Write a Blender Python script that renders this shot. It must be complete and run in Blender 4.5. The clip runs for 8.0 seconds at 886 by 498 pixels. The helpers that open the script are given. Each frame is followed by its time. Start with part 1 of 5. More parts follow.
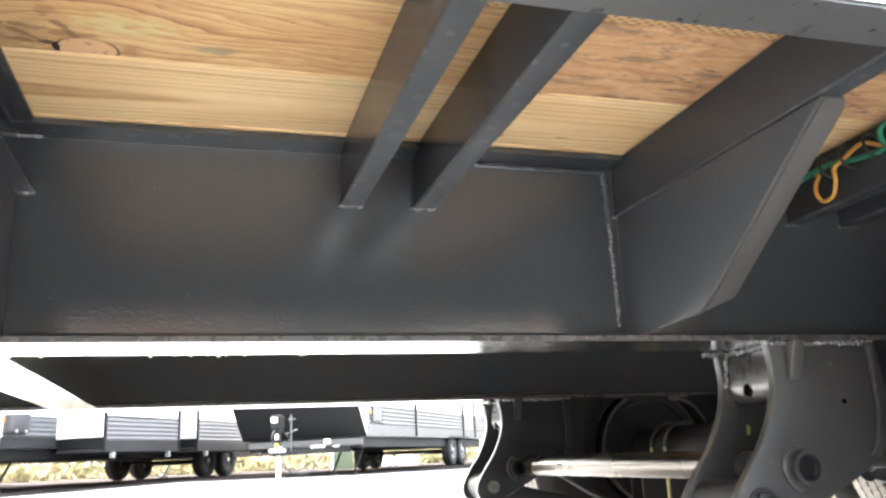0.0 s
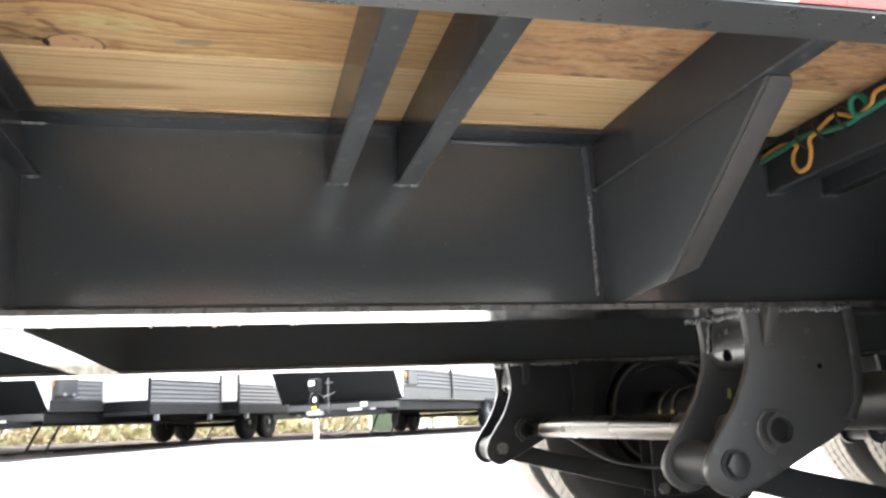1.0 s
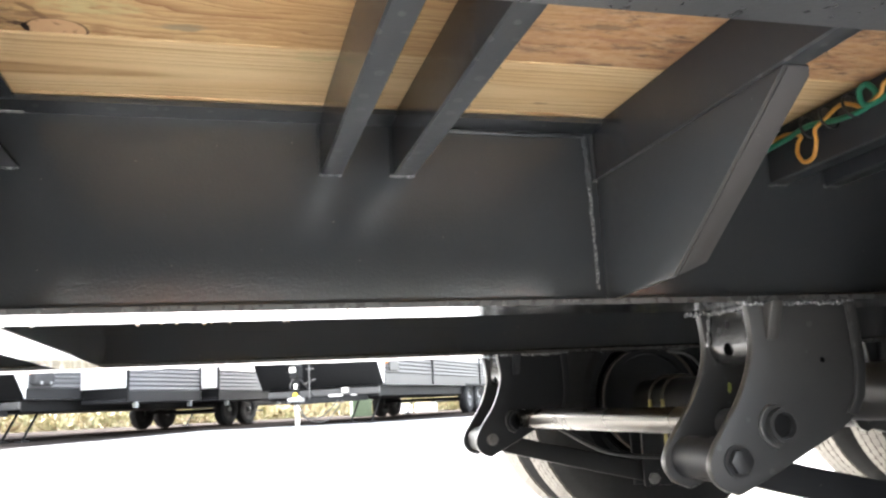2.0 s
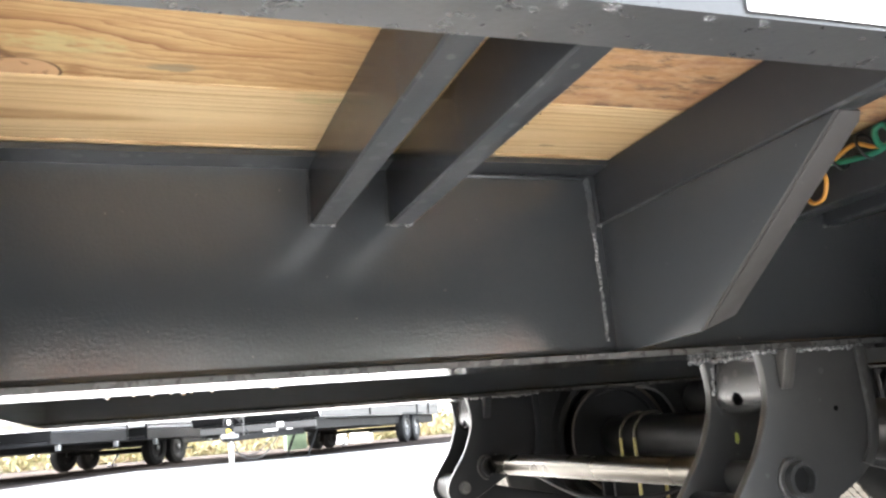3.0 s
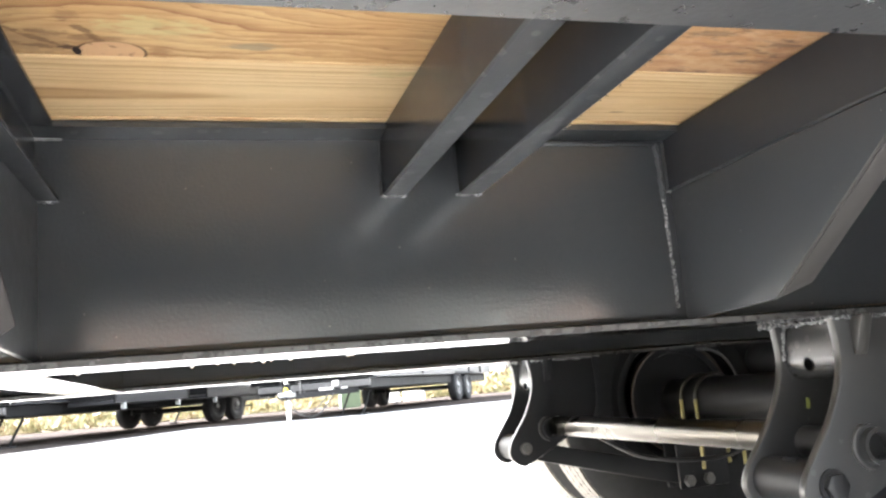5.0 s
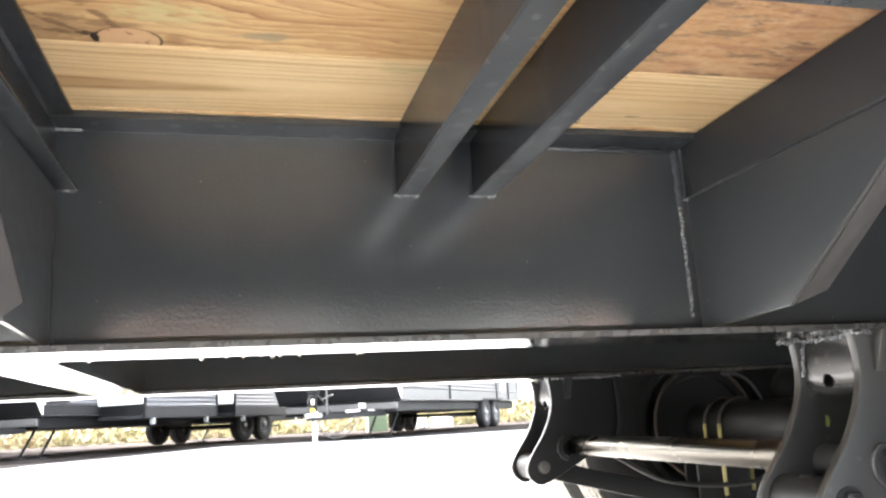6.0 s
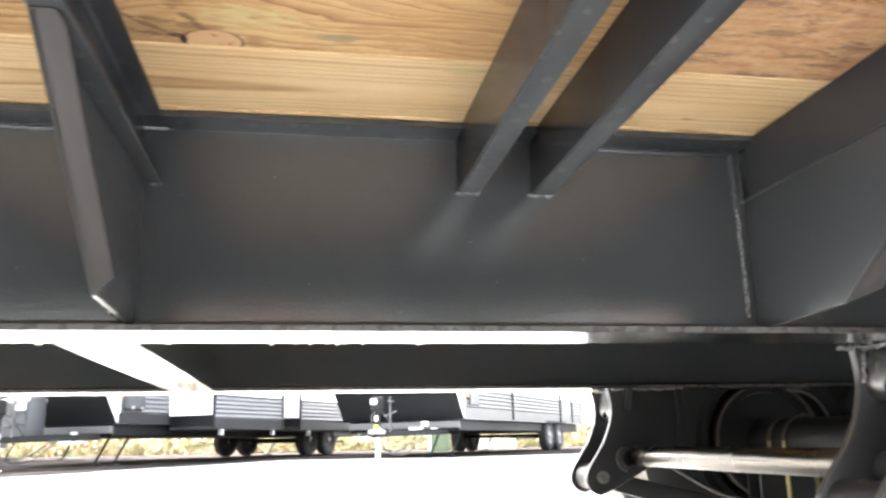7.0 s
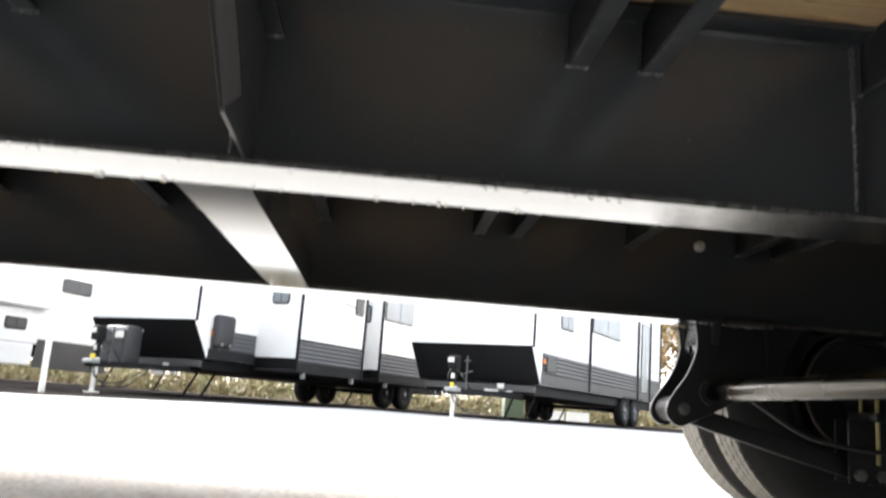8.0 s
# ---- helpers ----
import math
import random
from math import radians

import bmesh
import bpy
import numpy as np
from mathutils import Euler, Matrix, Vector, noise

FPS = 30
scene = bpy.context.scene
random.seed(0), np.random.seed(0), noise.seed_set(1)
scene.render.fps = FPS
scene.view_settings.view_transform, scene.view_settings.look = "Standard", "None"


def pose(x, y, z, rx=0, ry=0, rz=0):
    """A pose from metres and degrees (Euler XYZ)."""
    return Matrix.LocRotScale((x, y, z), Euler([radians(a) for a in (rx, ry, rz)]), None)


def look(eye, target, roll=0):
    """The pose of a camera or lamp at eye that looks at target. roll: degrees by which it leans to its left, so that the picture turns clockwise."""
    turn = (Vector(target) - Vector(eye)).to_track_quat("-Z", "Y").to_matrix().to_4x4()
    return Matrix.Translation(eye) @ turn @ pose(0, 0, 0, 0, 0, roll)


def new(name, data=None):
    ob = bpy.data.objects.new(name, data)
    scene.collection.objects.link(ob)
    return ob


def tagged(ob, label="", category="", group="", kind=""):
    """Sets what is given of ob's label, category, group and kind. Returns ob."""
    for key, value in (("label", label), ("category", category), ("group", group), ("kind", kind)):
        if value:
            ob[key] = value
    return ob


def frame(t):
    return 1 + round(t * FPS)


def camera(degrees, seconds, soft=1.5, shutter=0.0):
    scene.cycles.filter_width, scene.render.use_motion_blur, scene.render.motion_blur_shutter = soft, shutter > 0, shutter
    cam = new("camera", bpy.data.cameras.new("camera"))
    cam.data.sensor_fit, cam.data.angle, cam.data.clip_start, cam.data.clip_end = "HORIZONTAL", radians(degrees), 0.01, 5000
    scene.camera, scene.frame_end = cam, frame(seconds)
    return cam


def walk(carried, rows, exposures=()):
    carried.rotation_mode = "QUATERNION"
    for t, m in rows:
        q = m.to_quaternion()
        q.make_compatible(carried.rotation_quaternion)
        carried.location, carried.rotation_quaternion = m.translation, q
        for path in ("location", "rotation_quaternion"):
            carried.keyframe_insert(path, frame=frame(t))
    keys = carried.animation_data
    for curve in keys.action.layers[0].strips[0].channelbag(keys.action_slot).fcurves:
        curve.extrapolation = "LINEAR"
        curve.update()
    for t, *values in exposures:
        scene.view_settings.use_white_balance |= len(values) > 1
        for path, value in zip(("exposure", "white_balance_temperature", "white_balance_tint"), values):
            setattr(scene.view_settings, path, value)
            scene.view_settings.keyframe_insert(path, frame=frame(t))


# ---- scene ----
cam = camera(56.6, 8.0, soft=2.4, shutter=0.5)
PATH = [
    (0, (-0.179, -1.153, 0.335), (0.369, 0.707, 0.824), -2.5),
    (0.5, (-0.126, -1.202, 0.34), (0.391, 0.679, 0.779), -2.0),
    (1, (-0.112, -1.233, 0.332), (0.349, 0.67, 0.74), -2.5),
    (1.2, (-0.111, -1.242, 0.332), (0.32, 0.673, 0.716), -2.3),
    (2.3, (-0.143, -1.161, 0.372), (0.414, 0.725, 0.739), -3.5),
    (2.5, (-0.154, -1.14, 0.386), (0.436, 0.731, 0.774), -4.1),
    (3, (-0.201, -1.078, 0.418), (0.471, 0.758, 0.837), -4.9),
    (3.5, (-0.233, -1.076, 0.431), (0.434, 0.771, 0.813), -5.3),
    (4, (-0.236, -1.073, 0.435), (0.393, 0.796, 0.77), -5.5),
    (4.5, (-0.236, -1.081, 0.436), (0.353, 0.804, 0.755), -5.5),
    (6, (-0.205, -1.082, 0.394), (0.277, 0.817, 0.796), -3.0),
    (6.5, (-0.19, -1.099, 0.365), (0.244, 0.803, 0.805), -2.0),
    (7, (-0.206, -1.122, 0.348), (0.119, 0.797, 0.806), -1.1),
    (7.5, (-0.248, -1.151, 0.292), (-0.065, 0.789, 0.74), 1.2),
    (8, (-0.224, -1.115, 0.194), (-0.101, 0.844, 0.576), 4.3),
]
walk(cam, [(t, look(eye, target, roll)) for t, eye, target, roll in PATH], exposures=[(0, 4.4, 6500, 10), (0.6, 4.35, 6500, 10), (1.0, 3.92, 6500, 10), (1.3, 3.9, 6500, 10), (2.4, 4.16, 6500, 10), (3.0, 4.34, 6500, 10), (3.6, 4.42, 6500, 10), (7.3, 4.42, 6500, 10), (7.6, 3.8, 6500, 10), (8, 2.5, 6500, 10)])

# ---- world, sun, exposure ----
SUN_AZ, SUN_EL = radians(-44), radians(35)        # azimuth from +y towards +x
world = bpy.data.worlds.new("world")
scene.world = world
world.use_nodes = True
wn = world.node_tree
sky = wn.nodes.new("ShaderNodeTexSky")
sky.sky_type, sky.sun_disc = "NISHITA", False
sky.sun_elevation, sky.sun_rotation = SUN_EL, SUN_AZ
sky.air_density, sky.dust_density, sky.ozone_density = 1.0, 2.5, 1.0
bg = wn.nodes["Background"]
bg.inputs["Strength"].default_value = 0.15
haze = wn.nodes.new("ShaderNodeHueSaturation")
haze.inputs["Saturation"].default_value = 0.3
wn.links.new(sky.outputs["Color"], haze.inputs["Color"])
wn.links.new(haze.outputs["Color"], bg.inputs["Color"])
sun_data = bpy.data.lights.new("sun", "SUN")
sun_data.energy, sun_data.angle, sun_data.color = 1.28, radians(20), (1.0, 0.96, 0.90)
sun = new("sun", sun_data)
sun.matrix_world = look((0, 0, 30), (-math.sin(SUN_AZ) * 20, -math.cos(SUN_AZ) * 20, 30 - 20 * math.tan(SUN_EL)))

# ---- helpers for meshes ----
GZ = -0.055     # ground level


def part(name, bm, mat, parent=None, label="", m=None, smooth=False):
    """Link a bmesh as one mesh object under a thing or a part."""
    me = bpy.data.meshes.new(name)
    bmesh.ops.recalc_face_normals(bm, faces=bm.faces)
    bm.to_mesh(me)
    bm.free()
    return put(name, me, mat, parent, label, m, smooth)


def put(name, me, mat=None, parent=None, label="", m=None, smooth=False):
    if mat is not None and not me.materials:
        me.materials.append(mat)
    if smooth:
        me.shade_smooth()
        me.set_sharp_from_angle(angle=radians(60 if smooth == "round" else 28))
    ob = new(name, me)
    ob.parent = parent
    if m is not None:
        ob.matrix_basis = m
    if label:
        ob["label"] = label
    return ob


def thing(name, m, label, category, group="", kind=""):
    ob = new(name)
    ob.empty_display_size = 0.2
    ob.matrix_basis = m
    return tagged(ob, label, category, group, kind)


def box(bm, x0, x1, y0, y1, z0, z1, bevel=0.0, m=None):
    made = bmesh.ops.create_cube(bm, size=1.0)["verts"]
    for v in made:
        v.co = Vector(((x0 + x1) / 2 + v.co.x * (x1 - x0), (y0 + y1) / 2 + v.co.y * (y1 - y0), (z0 + z1) / 2 + v.co.z * (z1 - z0)))
        if m is not None:
            v.co = m @ v.co
    if bevel:
        edges = list({e for v in made for e in v.link_edges})
        bmesh.ops.bevel(bm, geom=edges, offset=bevel, segments=2, affect="EDGES", profile=0.5)
    return bm


def prism(bm, poly, a0, a1, axis="x", bevel=0.0):
    """Extrude a polygon along an axis. poly holds the two other coordinates in order (x,y,z without the axis)."""
    def at(p, a):
        return {"x": (a, p[0], p[1]), "y": (p[0], a, p[1]), "z": (p[0], p[1], a)}[axis]
    lo = [bm.verts.new(at(p, a0)) for p in poly]
    hi = [bm.verts.new(at(p, a1)) for p in poly]
    n = len(poly)
    faces = [bm.faces.new(lo), bm.faces.new(hi)]
    for i in range(n):
        faces.append(bm.faces.new((lo[i], lo[(i + 1) % n], hi[(i + 1) % n], hi[i])))
    if bevel:
        edges = list(set(faces[0].edges) | set(faces[1].edges))
        bmesh.ops.recalc_face_normals(bm, faces=faces)
        bmesh.ops.bevel(bm, geom=edges, offset=bevel, segments=2, affect="EDGES", profile=0.5)
    return bm


def sweep(bm, pts, r, segs=10, closed=False):
    """A round bar along points; r is one radius or one a point."""
    pts = [Vector(p) for p in pts]
    n = len(pts)
    rings, side = [], None
    for i, p in enumerate(pts):
        a = pts[(i - 1) % n] if (i or closed) else p
        b = pts[(i + 1) % n] if (i < n - 1 or closed) else p
        t = (b - a).normalized()
        if side is None:
            side = t.orthogonal().normalized()
        side = (side - t * side.dot(t)).normalized()
        up = t.cross(side)
        rr = r[i] if isinstance(r, (list, tuple)) else r
        rings.append([bm.verts.new(p + (side * math.cos(k * math.tau / segs) + up * math.sin(k * math.tau / segs)) * rr) for k in range(segs)])
    for i in range(n if closed else n - 1):
        u, v = rings[i], rings[(i + 1) % n]
        for k in range(segs):
            bm.faces.new((u[k], u[(k + 1) % segs], v[(k + 1) % segs], v[k]))
    if not closed:
        bm.faces.new(rings[0])
        bm.faces.new(rings[-1])
    return bm


def spun(bm, profile, m, segs=40):
    """Turn a closed (axial, radius) profile about the local y axis."""
    rings = []
    for k in range(segs):
        c, s = math.cos(k * math.tau / segs), math.sin(k * math.tau / segs)
        rings.append([bm.verts.new(m @ Vector((r * c, a, r * s))) for a, r in profile])
    n = len(profile)
    for k in range(segs):
        u, v = rings[k], rings[(k + 1) % segs]
        for i in range(n):
            bm.faces.new((u[i], u[(i + 1) % n], v[(i + 1) % n], v[i]))
    return bm


def ring_y(bm, x, z, y0, y1, r_out, r_in, segs=32):
    return spun(bm, [(y0, r_in), (y0, r_out), (y1, r_out), (y1, r_in)], Matrix.Translation((x, 0, z)), segs)


def rod(bm, p, q, r, segs=16):
    return sweep(bm, [p, q], r, segs)


def hexhead(bm, x, z, y0, y1, r):
    return prism(bm, [(x + r * math.cos(k * math.pi / 3), z + r * math.sin(k * math.pi / 3)) for k in range(6)], y0, y1, "y", 0.002)


def smooth_curve(pts, n=8):
    """Catmull-Rom through points."""
    pts = [Vector(p) for p in pts]
    out = []
    for i in range(len(pts) - 1):
        a, b, c, d = pts[max(i - 1, 0)], pts[i], pts[i + 1], pts[min(i + 2, len(pts) - 1)]
        for k in range(n):
            t = k / n
            out.append(0.5 * (2 * b + (c - a) * t + (2 * a - 5 * b + 4 * c - d) * t * t + (3 * b - a - 3 * c + d) * t ** 3))
    return out + [pts[-1]]


rng = random.Random(7)


def bead(bm, p, q, r=0.004, step=0.006, wild=0.35):
    """A weld bead: a lumpy bar from p to q."""
    p, q = Vector(p), Vector(q)
    n = max(3, int((q - p).length / step))
    pts = [p.lerp(q, i / n) + Vector([rng.uniform(-1, 1) * r * wild for _ in range(3)]) for i in range(n + 1)]
    sweep(bm, pts, [r * rng.uniform(0.75, 1.25) for _ in pts], 7)
    return bm


def weld(parent, p, q, r=0.003, step=0.005, wild=0.5, m=None, mat=None):
    """One weld bead as a part of its own."""
    return part("weld", bead(bmesh.new(), p, q, r, step, wild), mat or WELD, parent, "painted weld bead" if mat in (BLACK, BLACK_DULL) else "lumpy grey weld bead", m, smooth="round")


# ---- materials ----
def material(name):
    mat = bpy.data.materials.new(name)
    mat.use_nodes = True
    return mat, mat.node_tree, mat.node_tree.nodes["Principled BSDF"]


def node(nt, kind, **values):
    nd = nt.nodes.new(kind)
    for key, value in values.items():
        if key in nd.inputs:
            nd.inputs[key].default_value = value
    return nd


def noise_tex(nt, vec, scale, detail=3.0, rough=0.55):
    nd = node(nt, "ShaderNodeTexNoise", Scale=scale, Detail=detail, Roughness=rough)
    nt.links.new(vec, nd.inputs["Vector"])
    return nd.outputs["Fac"]


def mapped(nt, sx, sy, sz):
    tc = nt.nodes.new("ShaderNodeTexCoord")
    mp = nt.nodes.new("ShaderNodeMapping")
    mp.inputs["Scale"].default_value = (sx, sy, sz)
    nt.links.new(tc.outputs["Object"], mp.inputs["Vector"])
    return mp.outputs["Vector"]


def ramp(nt, fac, stops):
    nd = nt.nodes.new("ShaderNodeValToRGB")
    el = nd.color_ramp.elements
    while len(el) < len(stops):
        el.new(0.5)
    for e, (pos, col) in zip(el, stops):
        e.position = pos
        e.color = (*col, 1.0) if len(col) == 3 else col
    nt.links.new(fac, nd.inputs["Fac"])
    return nd.outputs["Color"]


def mixed(nt, fac, a, b, blend="MIX"):
    nd = nt.nodes.new("ShaderNodeMix")
    nd.data_type, nd.blend_type = "RGBA", blend
    for value, sock in ((fac, nd.inputs[0]), (a, nd.inputs[6]), (b, nd.inputs[7])):
        if isinstance(value, (int, float)):
            sock.default_value = value
        elif isinstance(value, tuple):
            sock.default_value = (*value, 1.0)
        else:
            nt.links.new(value, sock)
    return nd.outputs[2]


def math_node(nt, op, a, b=0.0, c=0.0):
    nd = nt.nodes.new("ShaderNodeMath")
    nd.operation = op
    for value, sock in zip((a, b, c), nd.inputs):
        if isinstance(value, (int, float)):
            sock.default_value = value
        else:
            nt.links.new(value, sock)
    return nd.outputs[0]


def bump(nt, bsdf, height, strength, distance):
    nd = node(nt, "ShaderNodeBump", Strength=strength, Distance=distance)
    nt.links.new(height, nd.inputs["Height"])
    nt.links.new(nd.outputs["Normal"], bsdf.inputs["Normal"])
    nt.links.new(nd.outputs["Normal"], bsdf.inputs["Coat Normal"])
    return nd


def paint(name, colour, rough=0.34, dust=0.35, peel=0.10, coat=0.0, dust_colour=(0.075, 0.07, 0.062), spots=0.0, gloss=0.5):
    """Sprayed enamel on steel: orange peel, faint dust and specks."""
    mat, nt, b = material(name)
    v = mapped(nt, 1, 1, 1)
    big = noise_tex(nt, v, 4.0, 3)
    fine = noise_tex(nt, v, 60.0, 4, 0.6)
    film = math_node(nt, "MULTIPLY", ramp(nt, big, [(0.35, (0, 0, 0)), (0.8, (1, 1, 1))]), math_node(nt, "MULTIPLY", fine, dust))
    col = mixed(nt, film, colour, dust_colour)
    cell = nt.nodes.new("ShaderNodeTexVoronoi")
    cell.inputs["Scale"].default_value = 46.0
    nt.links.new(v, cell.inputs["Vector"])
    dot = ramp(nt, cell.outputs["Distance"], [(0.034, (1, 1, 1)), (0.054, (0, 0, 0))])
    few = ramp(nt, cell.outputs["Color"], [(0.56, (0, 0, 0)), (0.62, (0.75, 0.75, 0.75))])
    col = mixed(nt, math_node(nt, "MULTIPLY", dot, few), col, (0.17, 0.16, 0.15))
    if spots:
        ring = nt.nodes.new("ShaderNodeTexVoronoi")
        ring.inputs["Scale"].default_value = 44.0
        nt.links.new(v, ring.inputs["Vector"])
        wob = math_node(nt, "ADD", ring.outputs["Distance"], math_node(nt, "MULTIPLY", fine, 0.45))
        blot = ramp(nt, wob, [(0.28, (0.55, 0.55, 0.55)), (0.44, (0.7, 0.7, 0.7)), (0.48, (1, 1, 1)), (0.54, (0, 0, 0))])
        some = ramp(nt, ring.outputs["Color"], [(0.50, (0, 0, 0)), (0.62, (1, 1, 1))])
        col = mixed(nt, math_node(nt, "MULTIPLY", math_node(nt, "MULTIPLY", blot, some), spots), col, (0.11, 0.11, 0.105))
    nt.links.new(col, b.inputs["Base Color"])
    r = math_node(nt, "ADD", math_node(nt, "MULTIPLY", fine, 0.10), rough - 0.05)
    nt.links.new(math_node(nt, "ADD", r, math_node(nt, "MULTIPLY", film, 0.2)), b.inputs["Roughness"])
    peel_h = noise_tex(nt, v, 215.0, 2)
    wave_h = noise_tex(nt, v, 22.0, 2)
    h = math_node(nt, "ADD", peel_h, math_node(nt, "MULTIPLY", wave_h, 0.4))
    bump(nt, b, h, peel, 0.002)
    b.inputs["Coat Weight"].default_value = coat
    b.inputs["Specular IOR Level"].default_value = gloss
    b.inputs["Coat Roughness"].default_value = 0.05
    return mat


def simple(name, colour, rough=0.5, metal=0.0, vary=0.25, scale=30.0, bumpy=0.1, spread=None, gloss=0.5):
    """A plain finish with two scales of variation."""
    mat, nt, b = material(name)
    v = mapped(nt, 1, 1, 1)
    n1, n2 = noise_tex(nt, v, scale, 4), noise_tex(nt, v, scale * 0.12, 2)
    n = math_node(nt, "MULTIPLY", math_node(nt, "ADD", n1, n2), 0.5)
    lo = tuple(c * (1 - vary) for c in colour)
    hi = spread or tuple(min(1.0, c * (1 + vary)) for c in colour)
    nt.links.new(ramp(nt, n, [(0.3, lo), (0.7, hi)]), b.inputs["Base Color"])
    nt.links.new(math_node(nt, "ADD", math_node(nt, "MULTIPLY", n1, 0.2), rough - 0.1), b.inputs["Roughness"])
    b.inputs["Metallic"].default_value = metal
    b.inputs["Specular IOR Level"].default_value = gloss
    if bumpy:
        bump(nt, b, n1, bumpy, 0.004)
    return mat


def wood(name, pale, mid, dark, pith=-0.3, depth=0.05, tilt=-0.1, rings=110.0, wander=0.012, knots=(), smudge=0.0, smudge_from=None, marks=(), lattice=False, shift=0.0, streaky=0.4, fibrous=1.0):
    """Flat-sawn pine seen from below: growth rings about an axis that dips through the board, bent round the knots."""
    mat, nt, b = material(name)
    tc = nt.nodes.new("ShaderNodeTexCoord")
    sep = nt.nodes.new("ShaderNodeSeparateXYZ")
    nt.links.new(tc.outputs["Object"], sep.inputs[0])
    x, y, z = sep.outputs
    if shift:
        rand = nt.nodes.new("ShaderNodeObjectInfo").outputs["Random"]
        x = math_node(nt, "ADD", x, math_node(nt, "MULTIPLY", rand, shift))
        y = math_node(nt, "SUBTRACT", math_node(nt, "MODULO", math_node(nt, "ADD", y, 1.153), 0.184), 0.092)

    def stretched(ax_, ay_, scale, detail, rough):
        co = nt.nodes.new("ShaderNodeCombineXYZ")
        nt.links.new(math_node(nt, "MULTIPLY", x, ax_), co.inputs[0])
        nt.links.new(math_node(nt, "MULTIPLY", y, ay_), co.inputs[1])
        nt.links.new(z, co.inputs[2])
        return noise_tex(nt, co.outputs[0], scale, detail, rough)

    wav = stretched(1.6, 6.0, 2.0, 3, 0.5)
    ripple = stretched(6.0, 18.0, 2.8, 4, 0.6)
    yy = y
    heart, rim, tip = None, None, None
    for kx, ky, rx, ry in knots:
        dx = math_node(nt, "DIVIDE", math_node(nt, "SUBTRACT", x, kx), rx)
        dy = math_node(nt, "DIVIDE", math_node(nt, "SUBTRACT", y, ky), ry)
        d2 = math_node(nt, "ADD", math_node(nt, "MULTIPLY", dx, dx), math_node(nt, "MULTIPLY", dy, dy))
        fall = math_node(nt, "DIVIDE", 1.0, math_node(nt, "ADD", 1.0, math_node(nt, "MULTIPLY", d2, 0.09)))
        yy = math_node(nt, "ADD", yy, math_node(nt, "MULTIPLY", math_node(nt, "SUBTRACT", y, ky), math_node(nt, "MULTIPLY", fall, -0.95)))
        d = math_node(nt, "ADD", math_node(nt, "SQRT", d2), math_node(nt, "MULTIPLY", math_node(nt, "SUBTRACT", ripple, 0.5), 0.12))
        h = ramp(nt, d, [(0.90, (1, 1, 1)), (0.98, (0, 0, 0))])
        edge = ramp(nt, math_node(nt, "MULTIPLY", d, 0.5), [(0.468, (0, 0, 0)), (0.486, (1, 1, 1)), (0.504, (1, 1, 1)), (0.535, (0, 0, 0))])
        ends = ramp(nt, math_node(nt, "MULTIPLY", math_node(nt, "ABSOLUTE", dx), 0.5), [(0.28, (0.5, 0.5, 0.5)), (0.47, (1, 1, 1))])
        edge = math_node(nt, "MULTIPLY", edge, ends)
        # the open black crack at the knot's far tip
        tx = math_node(nt, "DIVIDE", math_node(nt, "ADD", dx, 1.0), 0.12)
        ty = math_node(nt, "DIVIDE", math_node(nt, "SUBTRACT", dy, -0.05), 0.42)
        td = math_node(nt, "ADD", math_node(nt, "ADD", math_node(nt, "MULTIPLY", tx, tx), math_node(nt, "MULTIPLY", ty, ty)), math_node(nt, "MULTIPLY", math_node(nt, "SUBTRACT", ripple, 0.5), 1.6))
        tipd = ramp(nt, td, [(0.7, (1, 1, 1)), (1.0, (0, 0, 0))])
        heart = h if heart is None else math_node(nt, "MAXIMUM", heart, h)
        rim = edge if rim is None else math_node(nt, "MAXIMUM", rim, edge)
        tip = tipd if tip is None else math_node(nt, "MAXIMUM", tip, tipd)
    yy = math_node(nt, "ADD", yy, math_node(nt, "MULTIPLY", math_node(nt, "SUBTRACT", wav, 0.5), wander * 4))
    yy = math_node(nt, "ADD", yy, math_node(nt, "MULTIPLY", math_node(nt, "SUBTRACT", ripple, 0.5), wander * 0.9))
    u = math_node(nt, "SUBTRACT", yy, pith)
    hgt = math_node(nt, "ADD", math_node(nt, "MULTIPLY", x, tilt), depth)
    rr = math_node(nt, "SQRT", math_node(nt, "ADD", math_node(nt, "MULTIPLY", u, u), math_node(nt, "MULTIPLY", hgt, hgt)))
    co1 = nt.nodes.new("ShaderNodeCombineXYZ")
    nt.links.new(math_node(nt, "MULTIPLY", rr, 42.0), co1.inputs[0])
    uneven = noise_tex(nt, co1.outputs[0], 1.0, 2, 0.5)
    year = math_node(nt, "ADD", math_node(nt, "MULTIPLY", rr, rings), math_node(nt, "MULTIPLY", uneven, 2.4))
    ring = math_node(nt, "FRACT", year)
    strength = math_node(nt, "FRACT", math_node(nt, "MULTIPLY", math_node(nt, "FLOOR", year), 0.377))
    late = ramp(nt, ring, [(0.0, (0.75, 0.75, 0.75)), (0.07, (0, 0, 0)), (0.45, (0.08, 0.08, 0.08)), (0.80, (0.55, 0.55, 0.55)), (0.93, (1, 1, 1)), (1.0, (0.75, 0.75, 0.75))])
    amount = math_node(nt, "MULTIPLY", late, math_node(nt, "ADD", math_node(nt, "MULTIPLY", strength, 0.65), 0.45))
    amount = math_node(nt, "MULTIPLY", amount, ramp(nt, stretched(2.2, 14.0, 3.0, 4, 0.6), [(0.34, (0.5, 0.5, 0.5)), (0.55, (1, 1, 1))]))
    fibre = stretched(3.0, 60.0, 12.0, 3, 0.65)
